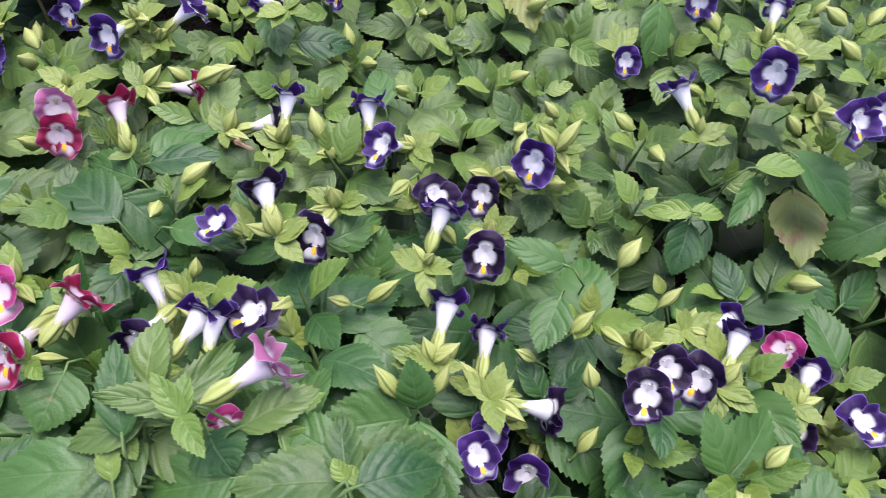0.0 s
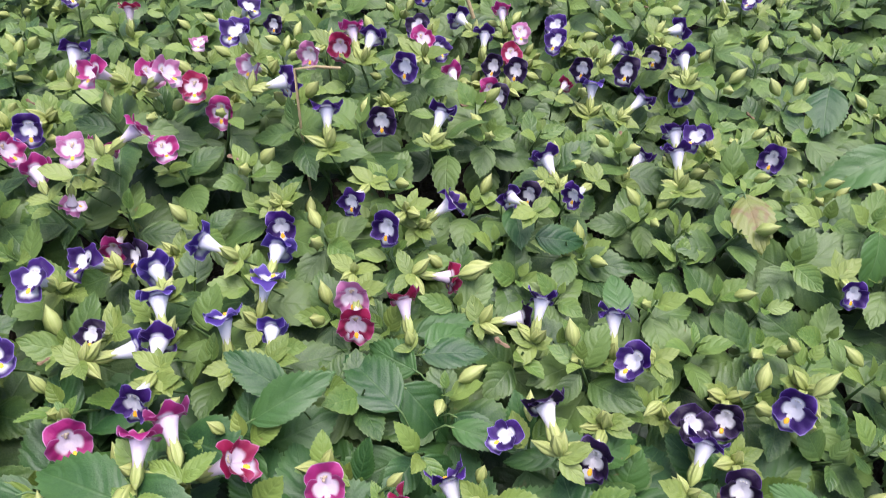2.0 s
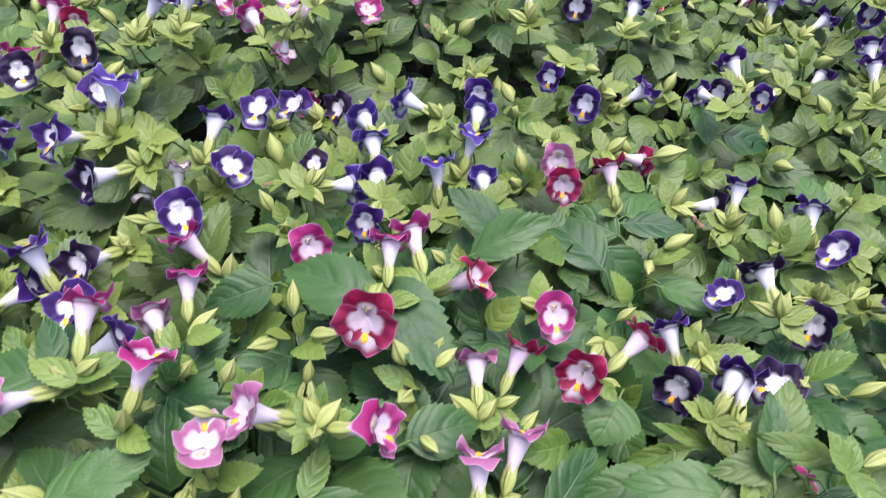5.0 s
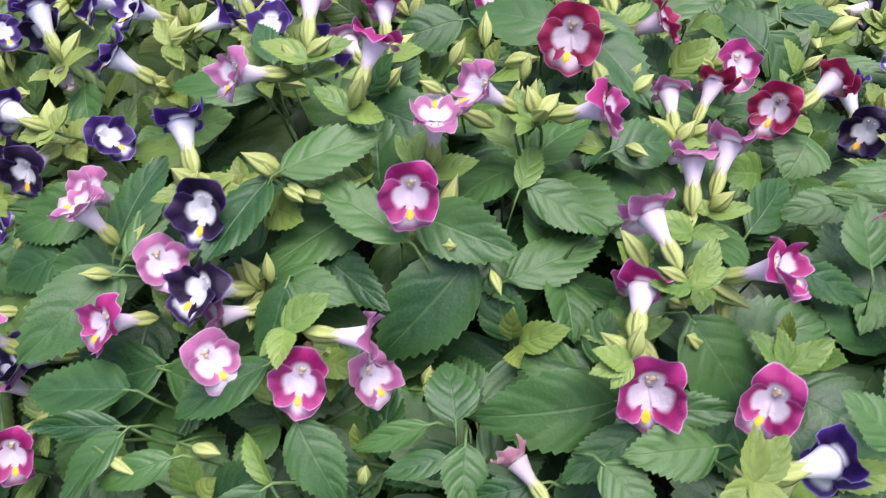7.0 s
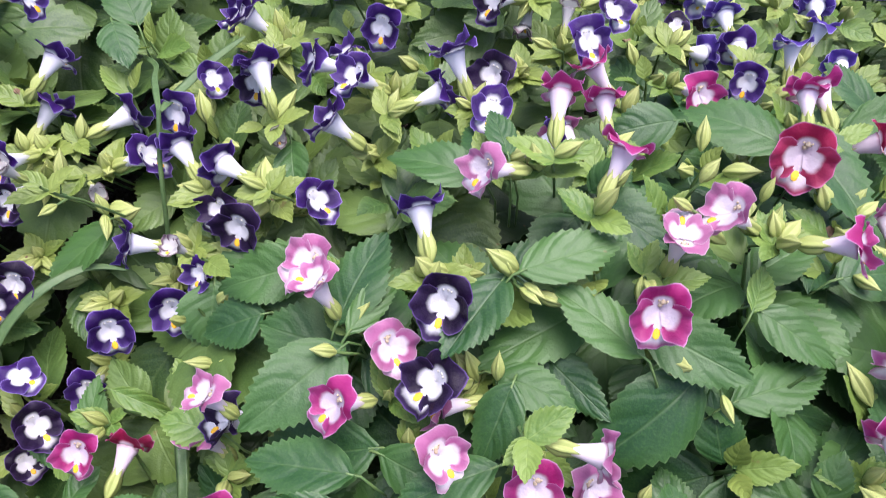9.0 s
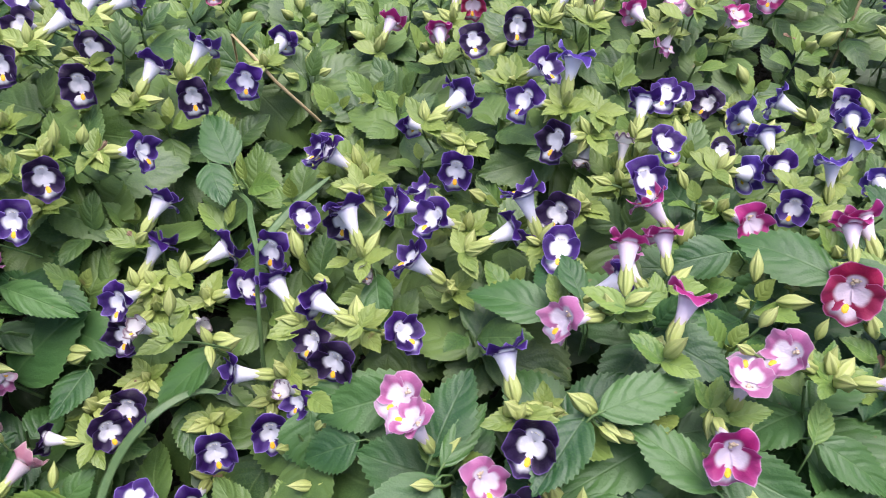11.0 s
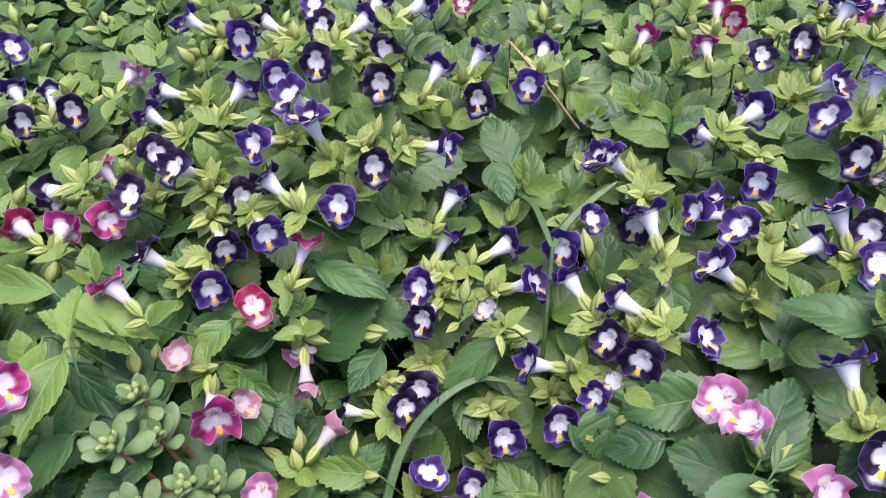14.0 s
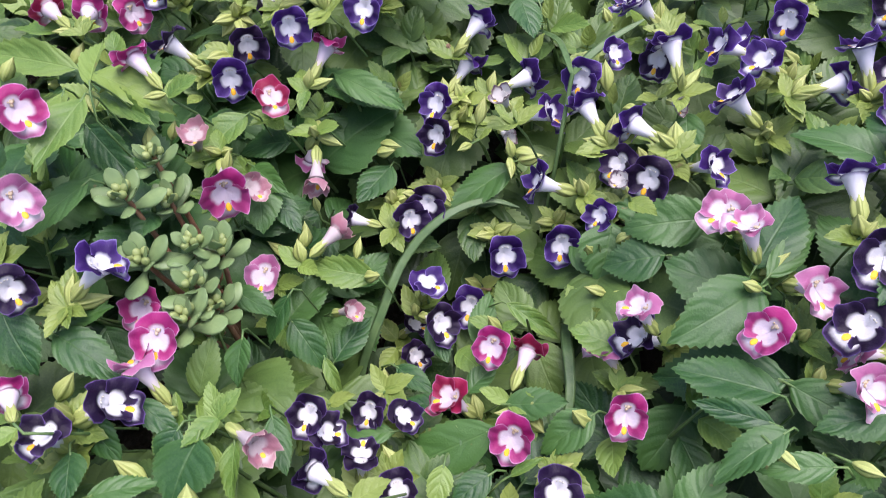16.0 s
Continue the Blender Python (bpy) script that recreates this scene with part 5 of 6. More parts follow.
bud(-0.175, -0.040, 0.210, -0.42, 0.33, 0.85, 0.79)
bud(-0.168, -0.038, 0.212, 0.65, 0.38, 0.66, 0.79)
bud(-0.365, 0.023, 0.232, -0.63, 0.16, 0.76, 0.83)
bud(-0.361, 0.021, 0.230, 0.91, -0.41, 0.08, 0.67)
bud(-0.274, 0.079, 0.245, -0.48, 0.31, 0.82, 0.88)
bud(-0.311, 0.078, 0.261, 0.31, 0.44, 0.84, 0.77)
bud(-0.310, 0.066, 0.257, -0.78, -0.31, 0.54, 0.65)
bud(-0.241, 0.136, 0.229, 0.33, 0.34, 0.88, 0.65)
bud(-0.161, 0.184, 0.221, 0.63, 0.33, 0.71, 0.74)
bud(-0.396, 0.164, 0.241, -0.84, -0.38, 0.39, 0.75)
bud(-0.147, 0.352, 0.192, 0.92, 0.23, 0.31, 1.35)
bud(-0.389, 0.016, 0.229, -0.72, -0.41, 0.55, 0.65)
bud(-0.284, 0.093, 0.249, 0.08, 0.39, 0.92, 0.69)
bud(-0.733, -0.137, 0.229, 0.75, -0.58, -0.32, 0.89)
bud(-0.597, -0.214, 0.151, 0.65, -0.67, -0.37, 0.95)
bud(-0.643, -0.090, 0.139, -0.29, 0.26, 0.92, 0.68)
bud(-0.649, -0.020, 0.154, 0.83, 0.42, 0.37, 0.88)
bud(-0.575, 0.018, 0.166, -0.48, 0.18, 0.86, 0.82)
bud(-0.575, 0.017, 0.165, 0.55, -0.79, -0.28, 0.74)
bud(-0.571, 0.018, 0.166, 0.78, 0.50, 0.38, 1.05)
bud(-0.600, 0.011, 0.168, -0.25, -0.97, 0.02, 0.68)
bud(-0.484, -0.024, 0.149, -0.72, -0.55, 0.42, 0.86)
bud(-0.482, -0.026, 0.151, 0.81, 0.38, 0.45, 0.72)
bud(-0.419, -0.022, 0.203, -0.69, -0.55, 0.48, 0.76)
bud(-0.385, -0.085, 0.191, 0.97, -0.22, -0.09, 0.76)
bud(-0.564, -0.117, 0.090, -0.30, 0.39, 0.87, 0.93)
bud(-0.643, -0.243, 0.168, 0.20, 0.63, 0.75, 1.05)
bud(-0.651, -0.071, 0.142, -0.36, 0.09, 0.93, 0.65)
bud(-0.613, -0.026, 0.145, -0.54, -0.72, 0.42, 0.65)
bud(-0.363, 0.026, 0.232, -0.79, -0.18, 0.59, 1.14)
bud(-0.355, 0.023, 0.228, 1.00, -0.04, 0.03, 0.82)
bud(-0.395, 0.010, 0.228, 0.24, 0.40, 0.88, 0.66)
bud(-0.650, -0.015, 0.158, 0.95, 0.21, 0.21, 0.91)
bud(-0.602, 0.019, 0.176, -0.11, 0.47, 0.88, 1.02)
bud(-0.576, 0.021, 0.168, 0.95, 0.25, 0.18, 1.08)
bud(-0.577, 0.018, 0.166, 0.58, -0.75, -0.32, 0.73)
bud(-0.678, 0.046, 0.252, -0.02, 0.45, 0.89, 0.86)
bud(-0.675, 0.060, 0.244, 0.08, 0.47, 0.88, 0.82)
bud(-0.722, -0.109, 0.184, 0.04, 0.42, 0.91, 0.76)
bud(-0.679, -0.109, 0.184, -0.02, 0.43, 0.90, 0.81)
bud(-0.643, -0.094, 0.135, -0.13, 0.47, 0.88, 1.02)
bud(-0.043, 0.193, 0.191, -0.85, -0.02, 0.52, 0.73)
bud(-0.036, 0.197, 0.187, 0.79, 0.27, 0.55, 1.15)
bud(0.090, 0.227, 0.174, 0.56, 0.48, 0.67, 1.30)
bud(0.060, 0.185, 0.178, 0.67, 0.36, 0.66, 1.03)
bud(0.109, 0.209, 0.164, 0.68, 0.31, 0.66, 0.93)
bud(0.069, 0.160, 0.170, -0.20, 0.54, 0.82, 0.98)
bud(0.062, 0.137, 0.152, 0.53, 0.44, 0.73, 1.02)
bud(0.058, 0.273, 0.213, 0.61, 0.42, 0.68, 1.12)
bud(-0.144, 0.363, 0.185, 0.91, 0.13, 0.39, 1.35)
bud(-0.018, 0.274, 0.189, -0.72, -0.68, -0.11, 0.93)
bud(0.024, 0.156, 0.166, 0.14, 0.48, 0.87, 0.79)
bud(-0.118, 0.206, 0.194, 0.22, 0.46, 0.86, 0.77)
bud(0.044, 0.175, 0.170, -0.80, 0.14, 0.59, 0.81)


def build_bloom(tone, face, axis, size, roll, k):
    home = owner(tone, face.x, face.y)
    off = Matrix.Translation(-home.location)
    turn = frame_of(axis, (0, 0, 1)) @ pose(0, 0, 0, 0, 0, roll)
    at = off @ Matrix.Translation(face) @ turn @ Matrix.Diagonal((size, size, size, 1))
    tube, up, left, right, low, bend = FACES[tone, k % 7]
    words = TONES[tone][7]
    r = random.Random(500 + k)
    size_of_kind = {"violet": 0.95, "dark": 0.95, "blue": 0.95, "faded": 0.85, "spent": 0.66}.get(tone, 0.89)
    at = at @ Matrix.Scale(size_of_kind, 4) @ Matrix.Diagonal((r.uniform(0.92, 1.04), r.uniform(0.95, 1.08), r.uniform(0.92, 1.05), 1))
    flower = put("flower", tube, home, at, f"{words} trumpet flower with a yellow spot")
    sr, sz, slope = lobe_path(0.0024, 0.0100, bend)
    spot = pose(0, -sr, sz + 0.0005, -slope)
    for name, mesh, m in (("upper_lip", up, Matrix()), ("side_lobe", left, Matrix()), ("side_lobe", right, Matrix()), ("lower_lobe", low, Matrix()),
                          ("yellow_spot", mark, spot), ("anther", ANTHERS[tone], Matrix()), ("calyx", CALYX[k % 2], pose(0, 0, -0.0285))):
        put(name, mesh, flower, m)
    # the stalk drops behind the flower to the plant's own stems
    back = face - axis * 0.0278 * size
    down = [back + axis * 0.001, back - axis * 0.006 + Vector((0, 0.002, -0.003)), back - axis * 0.009 + Vector((0, 0.010, -0.012)), back - axis * 0.009 + Vector((0, 0.028, -0.040))]
    put("stalk", tube_between("stalk", [p - home.location for p in down], 0.0007, STEM, 5), home, Matrix())


for k, (tone, face, axis, size, roll) in enumerate(BLOOMS):
    build_bloom(tone, face, axis, size, roll, k)


def canopy(x, y):
    """The height of the leaf tops, a little under the flowers round about."""
    s, w = 0.185 * 0.5, 0.5
    for q, top in TOPS:
        d2 = (q.x - x) ** 2 + (q.y - y) ** 2
        if d2 < 0.03:
            k = math.exp(-d2 / 0.0020)
            s, w = s + k * top, w + k
    return s / w


TOPS = [(face, face.z - 0.020) for tone, face, axis, size, roll in BLOOMS] + [(b.lerp(t, 0.5), (b.z + t.z) / 2 - 0.004) for b, t, w, kind in BIG]
BINS = {}


def keep(p, gap):
    for i in range(-1, 2):
        for j in range(-1, 2):
            BINS.setdefault((round(p.x / 0.04) + i, round(p.y / 0.04) + j), []).append((p, gap))


SUNWARD = Vector((0.0, -0.55, 0.83))
for tone, face, axis, size, roll in BLOOMS:
    for p in (face, face + axis * 0.02, face - axis * 0.02, face + SUNWARD * 0.026, face - axis * 0.015 + SUNWARD * 0.022, face + SUNWARD * 0.046, face + SUNWARD * 0.068):
        keep(p, 0.0155)
for b, t, w, kind in BIG:
    for f in (0.2, 0.55, 0.9):
        keep(b.lerp(t, f) + SUNWARD * 0.012, 0.0125)
        keep(b.lerp(t, f) + SUNWARD * 0.03, 0.0125)


def clear(p, more=0.0):
    return all((p - q).length > gap + more for q, gap in BINS.get((round(p.x / 0.04), round(p.y / 0.04)), ()))


for n, (b, t, w, kind) in enumerate(BIG):
    home = owner("any", *b.lerp(t, 0.5).xy)
    way = t - b
    mesh = {"grown": LEAVES[n % 10], "young": FRESH[n % 4], "light": LIGHT_LEAVES[n % 8], "yellowing": YELLOWING}[kind]
    turn = frame_of((0.03 + 0.30 * math.sin(n * 2.3), -0.34 + 0.24 * math.sin(n * 1.7), 0.9), way)
    s = way.length
    wide = w / (0.66 * s)
    m = Matrix.Translation(b - home.location) @ turn @ Matrix.Diagonal((s * wide, s, s, 1))
    put("leaf", mesh, home, m, "yellowing leaf with a brown blotch" if kind == "yellowing" else "")
    foot = b - way.normalized() * 0.012 - Vector((0, 0, 0.012))
    put("leaf_stalk", tube_between("leaf_stalk", [p - home.location for p in (b + way * 0.02, b - way.normalized() * 0.005 - Vector((0, 0, 0.001)), foot, foot + Vector((0, 0.01, -0.03)))], 0.0006, STEM, 5), home, Matrix())


def leaf_at(base, way, normal, size, young, rnd, home, near):
    way = way.normalized()
    if not (clear(base + way * size * 0.35) and clear(base + way * size * 0.65) and clear(base + way * size * 0.95, -0.003)):
        return
    m = Matrix.Translation(base) @ frame_of(normal, way) @ Matrix.Diagonal((size * rnd.uniform(0.95, 1.2), size, size, 1))
    if near:
        grown = LIGHT_LEAVES if home.location.x < -0.42 and "violet" in home["label"] else LEAVES
        put("leaf", (TIPS[rnd.randrange(3)] if size < 0.017 else FRESH[rnd.randrange(4)]) if young else grown[rnd.randrange(8)], home, Matrix.Translation(-home.location) @ m)
    elif young:
        gather(home, "young_leaves", FAR_FRESH[rnd.randrange(3)], m)
    else:
        gather(home, "foliage", FAR_LEAVES[rnd.randrange(6)], m)


def shoot(tip, lean, home, rnd, scale=1.0, turn=0.0, fresh=True, near=True):
    """A leafy stem: pairs of leaves, each pair turned a quarter from the next."""
    axis = Vector((lean[0], lean[1], 1)).normalized()
    side = axis.orthogonal().normalized()
    drop = 0.0
    foot = tip - axis * 0.07
    foot.z = max(foot.z, 0.0)
    gather(home, "stem_mass", tube_between("stem_mass", (foot, tip - axis * 0.03, tip), [0.0014, 0.0012, 0.0007], STEM, 5), Matrix())
    sizes = ((0.014, 54), (0.024, 34), (0.033, 16), (0.042, 4), (0.047, -8)) if fresh else ((0.022, 40), (0.036, 18), (0.044, 4), (0.048, -8))
    for k, (size, rise) in enumerate(sizes):
        drop += (0.002, 0.005, 0.009, 0.012, 0.014)[k]
        for s in (0, 180):
            a = radians(turn + 90 * (k % 2) + s + rnd.uniform(-16, 16))
            out = Matrix.Rotation(a, 3, axis) @ side
            e = radians(rise + rnd.uniform(-14, 14))
            way = out * math.cos(e) + axis * math.sin(e)
            normal = axis * math.cos(e) - out * math.sin(e) + Vector((rnd.uniform(-0.22, 0.22), rnd.uniform(-0.35, 0.1), 0))
            leaf_at(tip - axis * drop + out * (0.001 + 0.10 * size), way, normal, size * scale * rnd.uniform(0.82, 1.15), fresh and k < 2, rnd, home, near)


def bud_at(base, axis, home, rnd, size, near):
    if not clear(base + axis.normalized() * 0.01, -0.004):
        return
    m = Matrix.Translation(base) @ frame_of(axis, (0, 0, 1)) @ Matrix.Diagonal((size, size, size, 1))
    if rnd.random() < 0.04:
        put("withered_flower", WITHER, home, Matrix.Translation(-home.location) @ m, "dry brown withered flower")
    elif near:
        put("bud", BUD[rnd.randrange(3)], home, Matrix.Translation(-home.location) @ m, "closed pale green bud")
    else:
        gather(home, "bud_mass", FAR_BUD, m)


def in_bed(x, y):
    """The stretch of the bed that is planted."""
    front = -0.42 if x < -0.45 else -0.42 + 0.8 * (x + 0.45)
    return max(front, -0.42) < y < min(1.15, 0.80 + 0.75 * (x + 0.9)) and -1.3 + 0.3 * max(0, y) < x < 0.48


for p in CLEARINGS:
    for lift in (0.0, 0.02, 0.04):
        keep(Vector(p) + SUNWARD * lift, 0.014)


def near_part(x, y):
    return -0.80 < x < 0.16 and -0.26 < y < 0.24


for n, (foot, axis, size) in enumerate(HAND_BUDS):
    home = owner("any", foot.x, foot.y)
    m = Matrix.Translation(foot - home.location) @ frame_of(axis, (0, 0, 1)) @ Matrix.Diagonal((size, size, size, 1))
    put("bud", BUD[n % 3], home, m, "closed pale green bud")
    back = foot - axis * 0.006
    put("bud_stalk", tube_between("bud_stalk", [p - home.location for p in (foot + axis * 0.001, back, back + Vector((0, 0.008, -0.012)), back + Vector((0, 0.02, -0.035)))], 0.0007, STEM, 5), home, Matrix())
    keep(foot + axis * 0.01 + SUNWARD * 0.012, 0.010)
    keep(foot + axis * 0.01 + SUNWARD * 0.030, 0.012)

# each flower springs from a tuft of small leaves and buds
rnd = random.Random(5)
for tone, face, axis, size, roll in BLOOMS:
    home = owner(tone, face.x, face.y)
    root = face - axis * 0.030 * size
    turn = rnd.uniform(0, 6.28)
    side = axis.orthogonal().normalized()
    near = near_part(face.x, face.y)
    violet = "violet" in home["label"]
    for b in range(rnd.choice((3, 4, 5, 5) if violet else (1, 2, 3))):
        out = Matrix.Rotation(turn + b * 2.2 + rnd.uniform(-0.4, 0.4), 3, axis) @ side
        way = out + axis * rnd.uniform(0.3, 1.1) + Vector((0, 0, 0.3))
        grow = rnd.uniform(0.7, 1.1)
        if not (clear(root + way.normalized() * 0.014, -0.008) and clear(root + way.normalized() * 0.004, -0.009)):
            continue
        m = Matrix.Translation(root) @ frame_of(way, (0, 0, 1)) @ Matrix.Diagonal((grow, grow, grow, 1))
        if rnd.random() < 0.04:
            put("withered_flower", WITHER, home, Matrix.Translation(-home.location) @ m, "dry brown withered flower")
        else:
            put("bud", BUD[rnd.randrange(3)], home, Matrix.Translation(-home.location) @ m, "closed pale green bud")
    for b in range(6 if violet else 4):
        out = Matrix.Rotation(turn + 1.1 + b * 1.05 + rnd.uniform(-0.5, 0.5), 3, axis) @ side
        way = (out + Vector((0, 0, rnd.uniform(-0.1, 0.5)))).normalized()
        s = rnd.uniform(0.010, 0.021)
        if not (clear(root + way * s * 0.5, -0.008) and clear(root + way * s, -0.008)):
            continue
        m = Matrix.Translation(root - axis * 0.002) @ frame_of(Vector((0, -0.3, 1)) - out * 0.4, way) @ Matrix.Diagonal((s, s, s, 1))
        if near:
            put("leaf", TIPS[rnd.randrange(3)] if violet else FRESH[rnd.randrange(4)], home, Matrix.Translation(-home.location) @ m)
        else:
            gather(home, "tip_leaves", FAR_TIPS[rnd.randrange(3)], m)


def edge_tuft(x, y, rnd):
    """Coarser leaves on the border of the bed, lower towards the outside."""
    home = owner("any", x, y)
    for k in range(6):
        a = k * 2.4 + rnd.uniform(-0.3, 0.3)
        base = Vector((x, y, 0.150 - 0.018 * k + rnd.uniform(-0.012, 0.012)))
        way = Vector((math.cos(a), math.sin(a), rnd.uniform(-0.3, 0.4)))
        size = (0.032 + 0.006 * k) * rnd.uniform(0.9, 1.3)
        m = Matrix.Translation(base) @ frame_of((rnd.uniform(-0.3, 0.3), rnd.uniform(-0.4, 0.2), 1), way) @ Matrix.Diagonal((size * 1.1, size, size, 1))
        gather(home, "young_leaves" if k < 2 else "foliage", FAR_FRESH[k] if k < 2 else FAR_LEAVES[k % 6], m)


rnd = random.Random(11)
STEP = 0.046
for gx in range(-36, 18):
    for gy in range(-17, 35):
        x = (gx + 0.5 * (gy % 2)) * STEP + rnd.uniform(-0.018, 0.018)
        y = gy * STEP * 0.9 + rnd.uniform(-0.018, 0.018)
        if not in_bed(x, y):
            if (gx + gy) % 2 == 0 and any(in_bed(x + dx, y + dy) for dx in (-0.22, 0, 0.22) for dy in (-0.22, 0, 0.22)):
                edge_tuft(x, y, rnd)
            continue
        near = near_part(x, y)
        home = owner("any", x, y)
        tip = Vector((x, y, canopy(x, y) + rnd.uniform(-0.018, 0.012)))
        shoot(tip, (rnd.uniform(-0.35, 0.35), rnd.uniform(-0.50, 0.2)), home, rnd, rnd.uniform(0.85, 1.15) * (1.0 if near else 0.90), rnd.uniform(0, 90), rnd.random() < (0.72 if near else 0.92), near)
        if rnd.random() < (0.38 if near else 0.46):
            turn = rnd.uniform(0, 6.28)
            for b in range(rnd.choice((1, 2, 2, 3)) if near else rnd.choice((1, 2, 3))):
                a = turn + b * 2.1 + rnd.uniform(-0.4, 0.4)
                bud_at(tip + Vector((0.009 * math.cos(a), 0.009 * math.sin(a), 0.002)), Vector((math.cos(a), math.sin(a), rnd.uniform(0.3, 1.4))), home, rnd, rnd.uniform(0.75, 1.15), near)


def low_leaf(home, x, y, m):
    gather(home, "lower_foliage", SHADED_LEAVES[rnd.randrange(6)], m)


# leaves lower down, which close the gaps; gap shade is in their dark green
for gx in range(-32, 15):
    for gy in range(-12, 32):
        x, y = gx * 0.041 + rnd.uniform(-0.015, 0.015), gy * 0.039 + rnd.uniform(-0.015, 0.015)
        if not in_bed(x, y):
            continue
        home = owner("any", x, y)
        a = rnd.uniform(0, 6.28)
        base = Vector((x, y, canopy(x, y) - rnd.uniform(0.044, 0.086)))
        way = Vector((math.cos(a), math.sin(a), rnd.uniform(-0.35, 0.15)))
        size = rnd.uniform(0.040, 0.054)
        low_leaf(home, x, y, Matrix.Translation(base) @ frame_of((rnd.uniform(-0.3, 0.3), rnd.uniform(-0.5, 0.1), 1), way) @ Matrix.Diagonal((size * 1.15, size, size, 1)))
# the lowest leaves, near the soil, in the same green with shade painted in
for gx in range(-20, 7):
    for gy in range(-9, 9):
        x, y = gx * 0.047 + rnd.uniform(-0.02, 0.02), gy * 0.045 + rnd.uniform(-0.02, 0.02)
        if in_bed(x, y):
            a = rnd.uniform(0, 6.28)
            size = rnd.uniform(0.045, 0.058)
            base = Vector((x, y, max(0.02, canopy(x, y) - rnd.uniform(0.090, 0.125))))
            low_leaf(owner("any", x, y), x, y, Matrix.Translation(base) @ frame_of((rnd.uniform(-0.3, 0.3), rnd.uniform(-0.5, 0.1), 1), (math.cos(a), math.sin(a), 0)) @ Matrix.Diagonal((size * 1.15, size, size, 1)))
join_masses({"lower_foliage": "lower leaves, their green darkened for the shade in the gaps", "tip_leaves": "small lime-green leaves round the flower stalks", "foliage": "mass of toothed green leaves", "young_leaves": "fresh light green leaf tips", "bud_mass": "closed pale green buds", "stem_mass": "thin green stems under the leaves"})

# ---- weeds and dry bits among the plants ----


def blade_mesh(name, points, width, material):
    """A grass blade along a smooth line through the points, folded a little along its middle."""
    pts = [Vector(p) for p in points]
    line = []
    for i in range(len(pts) - 1):
        a, b, c, d = pts[max(i - 1, 0)], pts[i], pts[i + 1], pts[min(i + 2, len(pts) - 1)]
        for k in range(6):
            t = k / 6
            line.append(0.5 * (2 * b + (c - a) * t + (2 * a - 5 * b + 4 * c - d) * t * t + (3 * b - a - 3 * c + d) * t ** 3))
    line.append(pts[-1])
    rows, uvs = [], []
    for i, p in enumerate(line):
        s = i / (len(line) - 1)
        way = (line[min(i + 1, len(line) - 1)] - line[max(i - 1, 0)]).normalized()
        out = way.cross(Vector((0.1, -0.5, 0.85))).normalized()
        up = out.cross(way).normalized()
        w = width * 0.5 * min(1.0, 0.45 + 3 * s) * (1 - s ** 6) + 0.0002
        rows.append([tuple(p + out * w * f + up * (0.18 * w * abs(f) - 0.0002)) for f in (-1, -0.5, 0, 0.5, 1)] + [tuple(p - up * 0.0006)])
        uvs.append([(s, 0.1 * j) for j in range(6)])
    return sheet(name, rows, material, uvs, closed=True)


def grass(x, y, blades, words, stem=None):
    ob = tagged(new("grass_weed"), words, "grass", "weeds")
    ob.location = (x, y, 0)
    move = Matrix.Translation(-ob.location)
    for points, width in blades:
        put("blade", blade_mesh("blade", points, width, GRASS), ob, move)
    if stem:
        put("stem", tube_between("stem", stem, 0.0013, GRASS, 8), ob, move)


grass(-0.56, -0.13, [([(-0.56, -0.13, 0.0), (-0.583, -0.118, 0.07), (-0.592, -0.083, 0.109), (-0.597, -0.054, 0.128), (-0.590, -0.028, 0.143), (-0.577, -0.004, 0.146), (-0.558, 0.004, 0.146)], 0.0056)],
      "arching flat green grass blade growing between the flowers")
grass(-0.55, 0.03, [([(-0.567, 0.062, 0.205), (-0.569, 0.085, 0.204), (-0.563, 0.104, 0.211), (-0.553, 0.122, 0.219)], 0.0050),
                    ([(-0.567, 0.062, 0.205), (-0.585, 0.082, 0.205), (-0.600, 0.100, 0.197), (-0.620, 0.112, 0.189)], 0.0036)],
      "upright forked green grass weed between the flowers", [(-0.548, 0.020, 0.0), (-0.552, 0.031, 0.15), (-0.560, 0.047, 0.186), (-0.567, 0.062, 0.206)])
grass(-0.50, -0.02, [([(-0.505, -0.01, 0.0), (-0.503, -0.022, 0.10), (-0.491, -0.048, 0.126), (-0.474, -0.072, 0.122), (-0.462, -0.095, 0.105)], 0.0062)],
      "short curved green grass blade beside the pink flowers")


def dry_stem(points, radius, words):
    ob = tagged(new("dry_stem", tube_between("dry_stem", points, radius, BROWN, 7)), words, "stem", "weeds")
    return ob


STRAW = plain("straw", (0.30, 0.23, 0.11), (0.42, 0.34, 0.17), 200, 0.7)
for ob in (dry_stem([(-0.664, 0.190, 0.15), (-0.669, 0.195, 0.243), (-0.650, 0.190, 0.234), (-0.633, 0.187, 0.222), (-0.613, 0.206, 0.182)], 0.0012, "thin dry brown twig lying among the leaves"),
           dry_stem([(-0.278, 0.448, 0.12), (-0.279, 0.452, 0.226), (-0.280, 0.460, 0.270), (-0.265, 0.464, 0.271), (-0.249, 0.469, 0.268)], 0.0011, "bent dry straw-coloured stem above the leaves"),
           dry_stem([(-0.256, 0.748, 0.20), (-0.250, 0.742, 0.236), (-0.221, 0.702, 0.240), (-0.188, 0.685, 0.234), (-0.175, 0.68, 0.20)], 0.0020, "dry pale woody stem lying over the leaves")):
    ob.data.materials[0] = STRAW


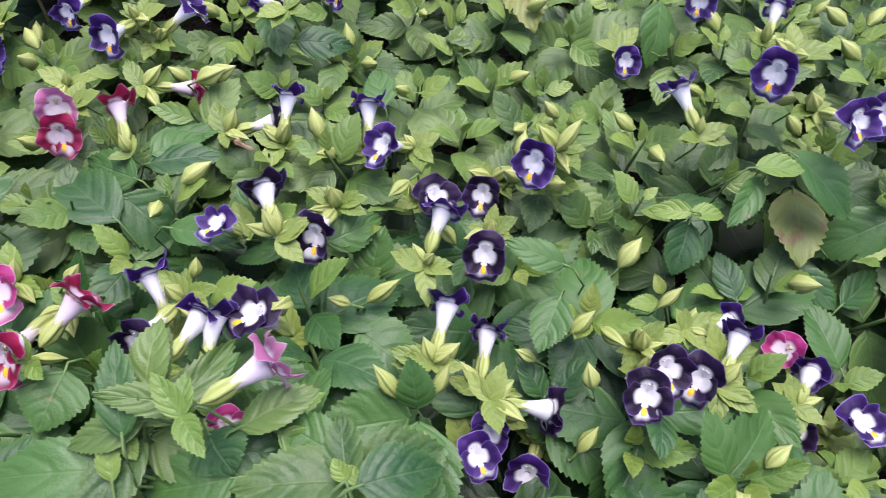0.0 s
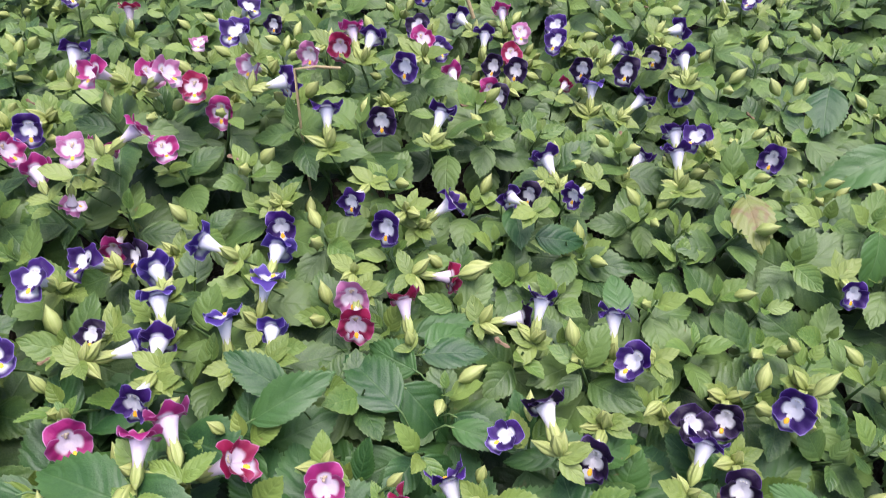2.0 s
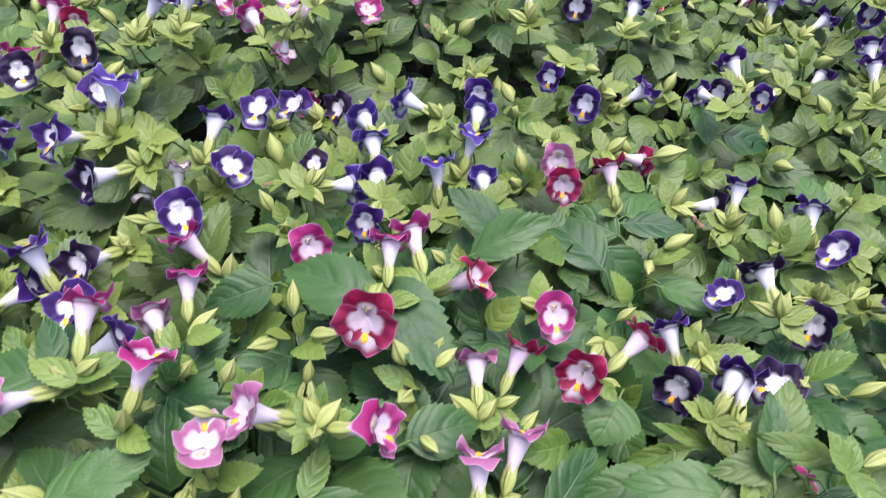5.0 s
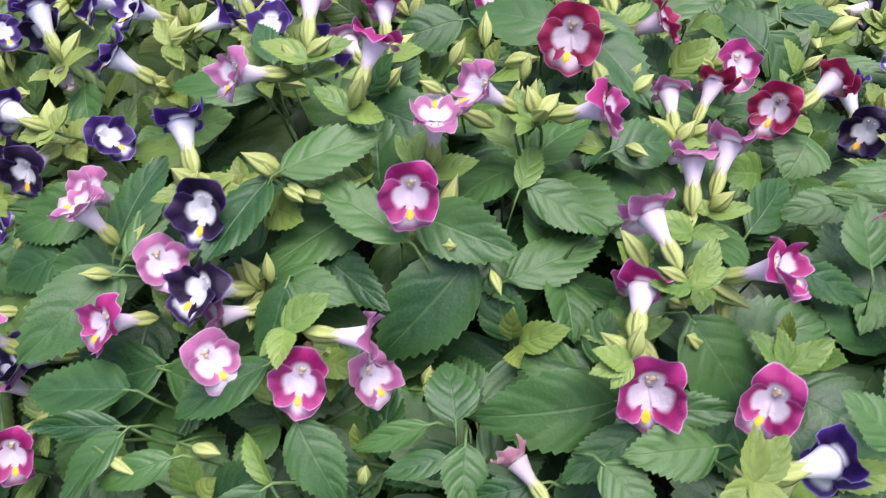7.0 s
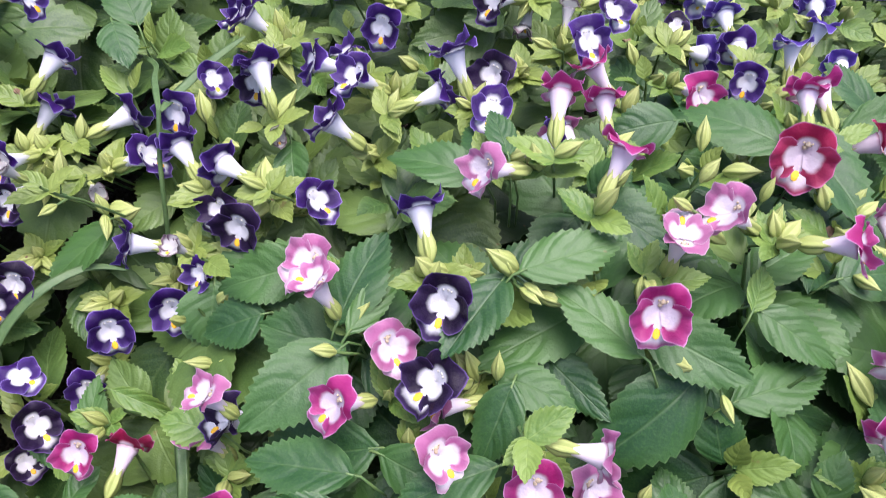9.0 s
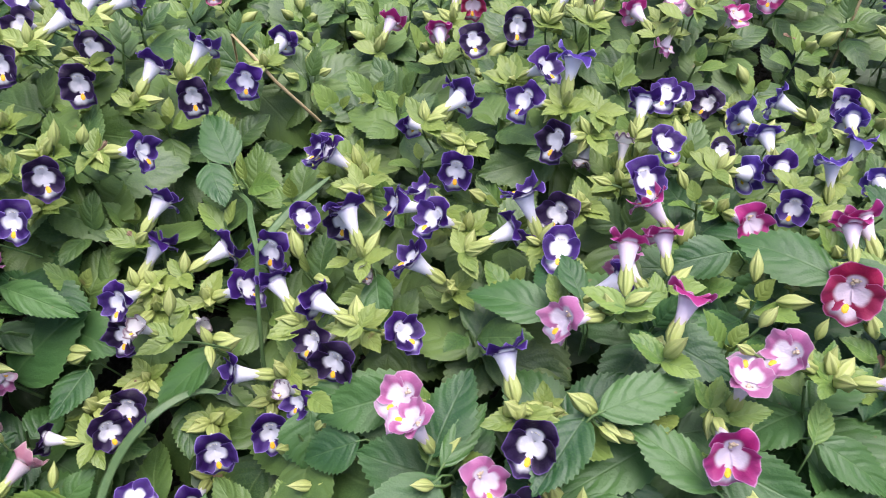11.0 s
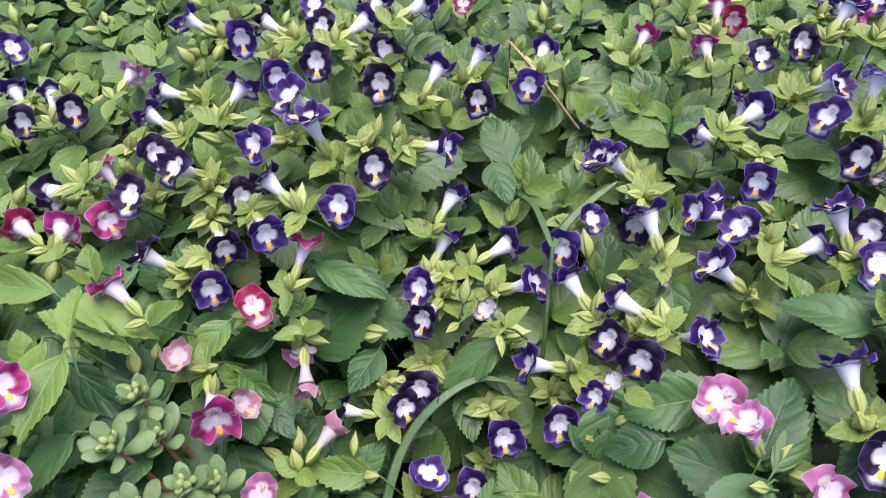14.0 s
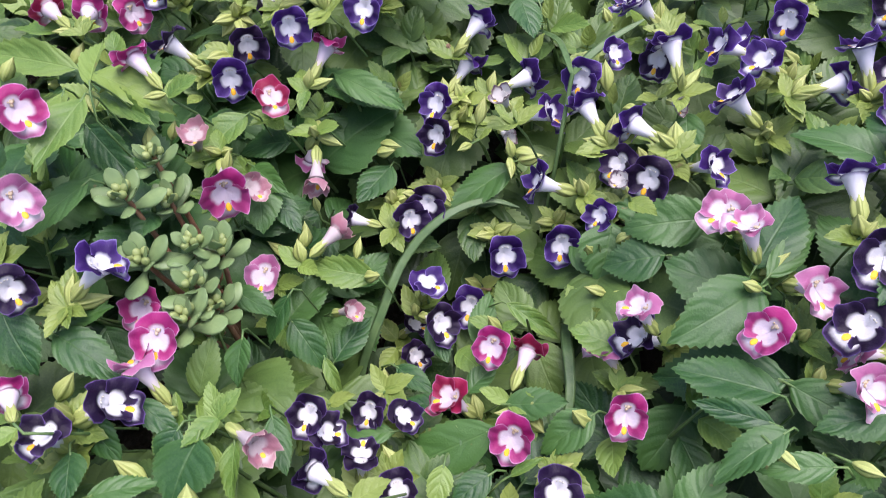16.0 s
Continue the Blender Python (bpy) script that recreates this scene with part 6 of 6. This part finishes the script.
def fleshy_leaf():
    """A thick spoon-shaped leaf, one unit long along +y."""
    rows, uvs = [], []
    for i in range(9):
        s = i / 8
        w = 0.25 * math.sin(math.pi * min(1, s * 0.96 + 0.02) ** 1.7) ** 0.7 + 0.03 * (1 - s)
        h = 0.060 * math.sin(math.pi * (0.06 + 0.9 * s)) + 0.01
        rows.append([(w * math.cos(2 * math.pi * j / 10), s, h * math.sin(2 * math.pi * j / 10) + 0.10 * s * s) for j in range(10)])
        uvs.append([(s, j / 10) for j in range(10)])
    return sheet("fleshy_leaf", rows, SUCCULENT, uvs, closed=True)


FLESHY = fleshy_leaf()
POD = turned("pod", [(0.0, 0.0006), (0.0012, 0.0019), (0.003, 0.0022), (0.0046, 0.0014), (0.0054, 0.0002)], POD_GREEN, 9)
weed = tagged(new("purslane_weed"), "grey-green succulent weed with thick spoon-shaped leaves", "succulent", "weeds")
weed.location = (-0.66, -0.13, 0)
rnd = random.Random(31)
for n, head in enumerate(CLEARINGS[:9]):
    head = Vector(head) - weed.location
    foot = Vector((0.01 * math.sin(n), -0.01 + 0.008 * math.cos(n * 2), 0.02))
    put("stem", tube_between("stem", [foot, foot.lerp(head, 0.6) + Vector((0.004, 0.004, 0)), head], [0.0022, 0.0019, 0.0012], REDSTEM, 7), weed, Matrix(), "reddish fleshy stem")
    for k in range(9):
        a, rise = k * 2.4 + n, 0.15 + 1.1 * (k / 9)
        way = Vector((math.cos(a) * math.cos(rise), math.sin(a) * math.cos(rise) - 0.1, math.sin(rise)))
        s = rnd.uniform(0.014, 0.020) * (1.15 - 0.45 * k / 9)
        normal = Vector((-math.cos(a) * math.sin(rise), -math.sin(a) * math.sin(rise) - 0.2, math.cos(rise)))
        put("leaf", FLESHY, weed, Matrix.Translation(head - Vector((0, 0, 0.010 * (1 - k / 9)))) @ frame_of(normal, way) @ Matrix.Diagonal((s, s, s, 1)))
    for k in range(5):
        a = k * 2.4 + n
        put("pod", POD, weed, Matrix.Translation(head + Vector((0.0012 * k ** 0.7 * math.cos(a), 0.0012 * k ** 0.7 * math.sin(a), 0.002 - 0.0004 * k))) @ frame_of((math.cos(a) * 0.6, math.sin(a) * 0.6 - 0.2, 0.8), (0, 0, 1)), "small round green seed pod")
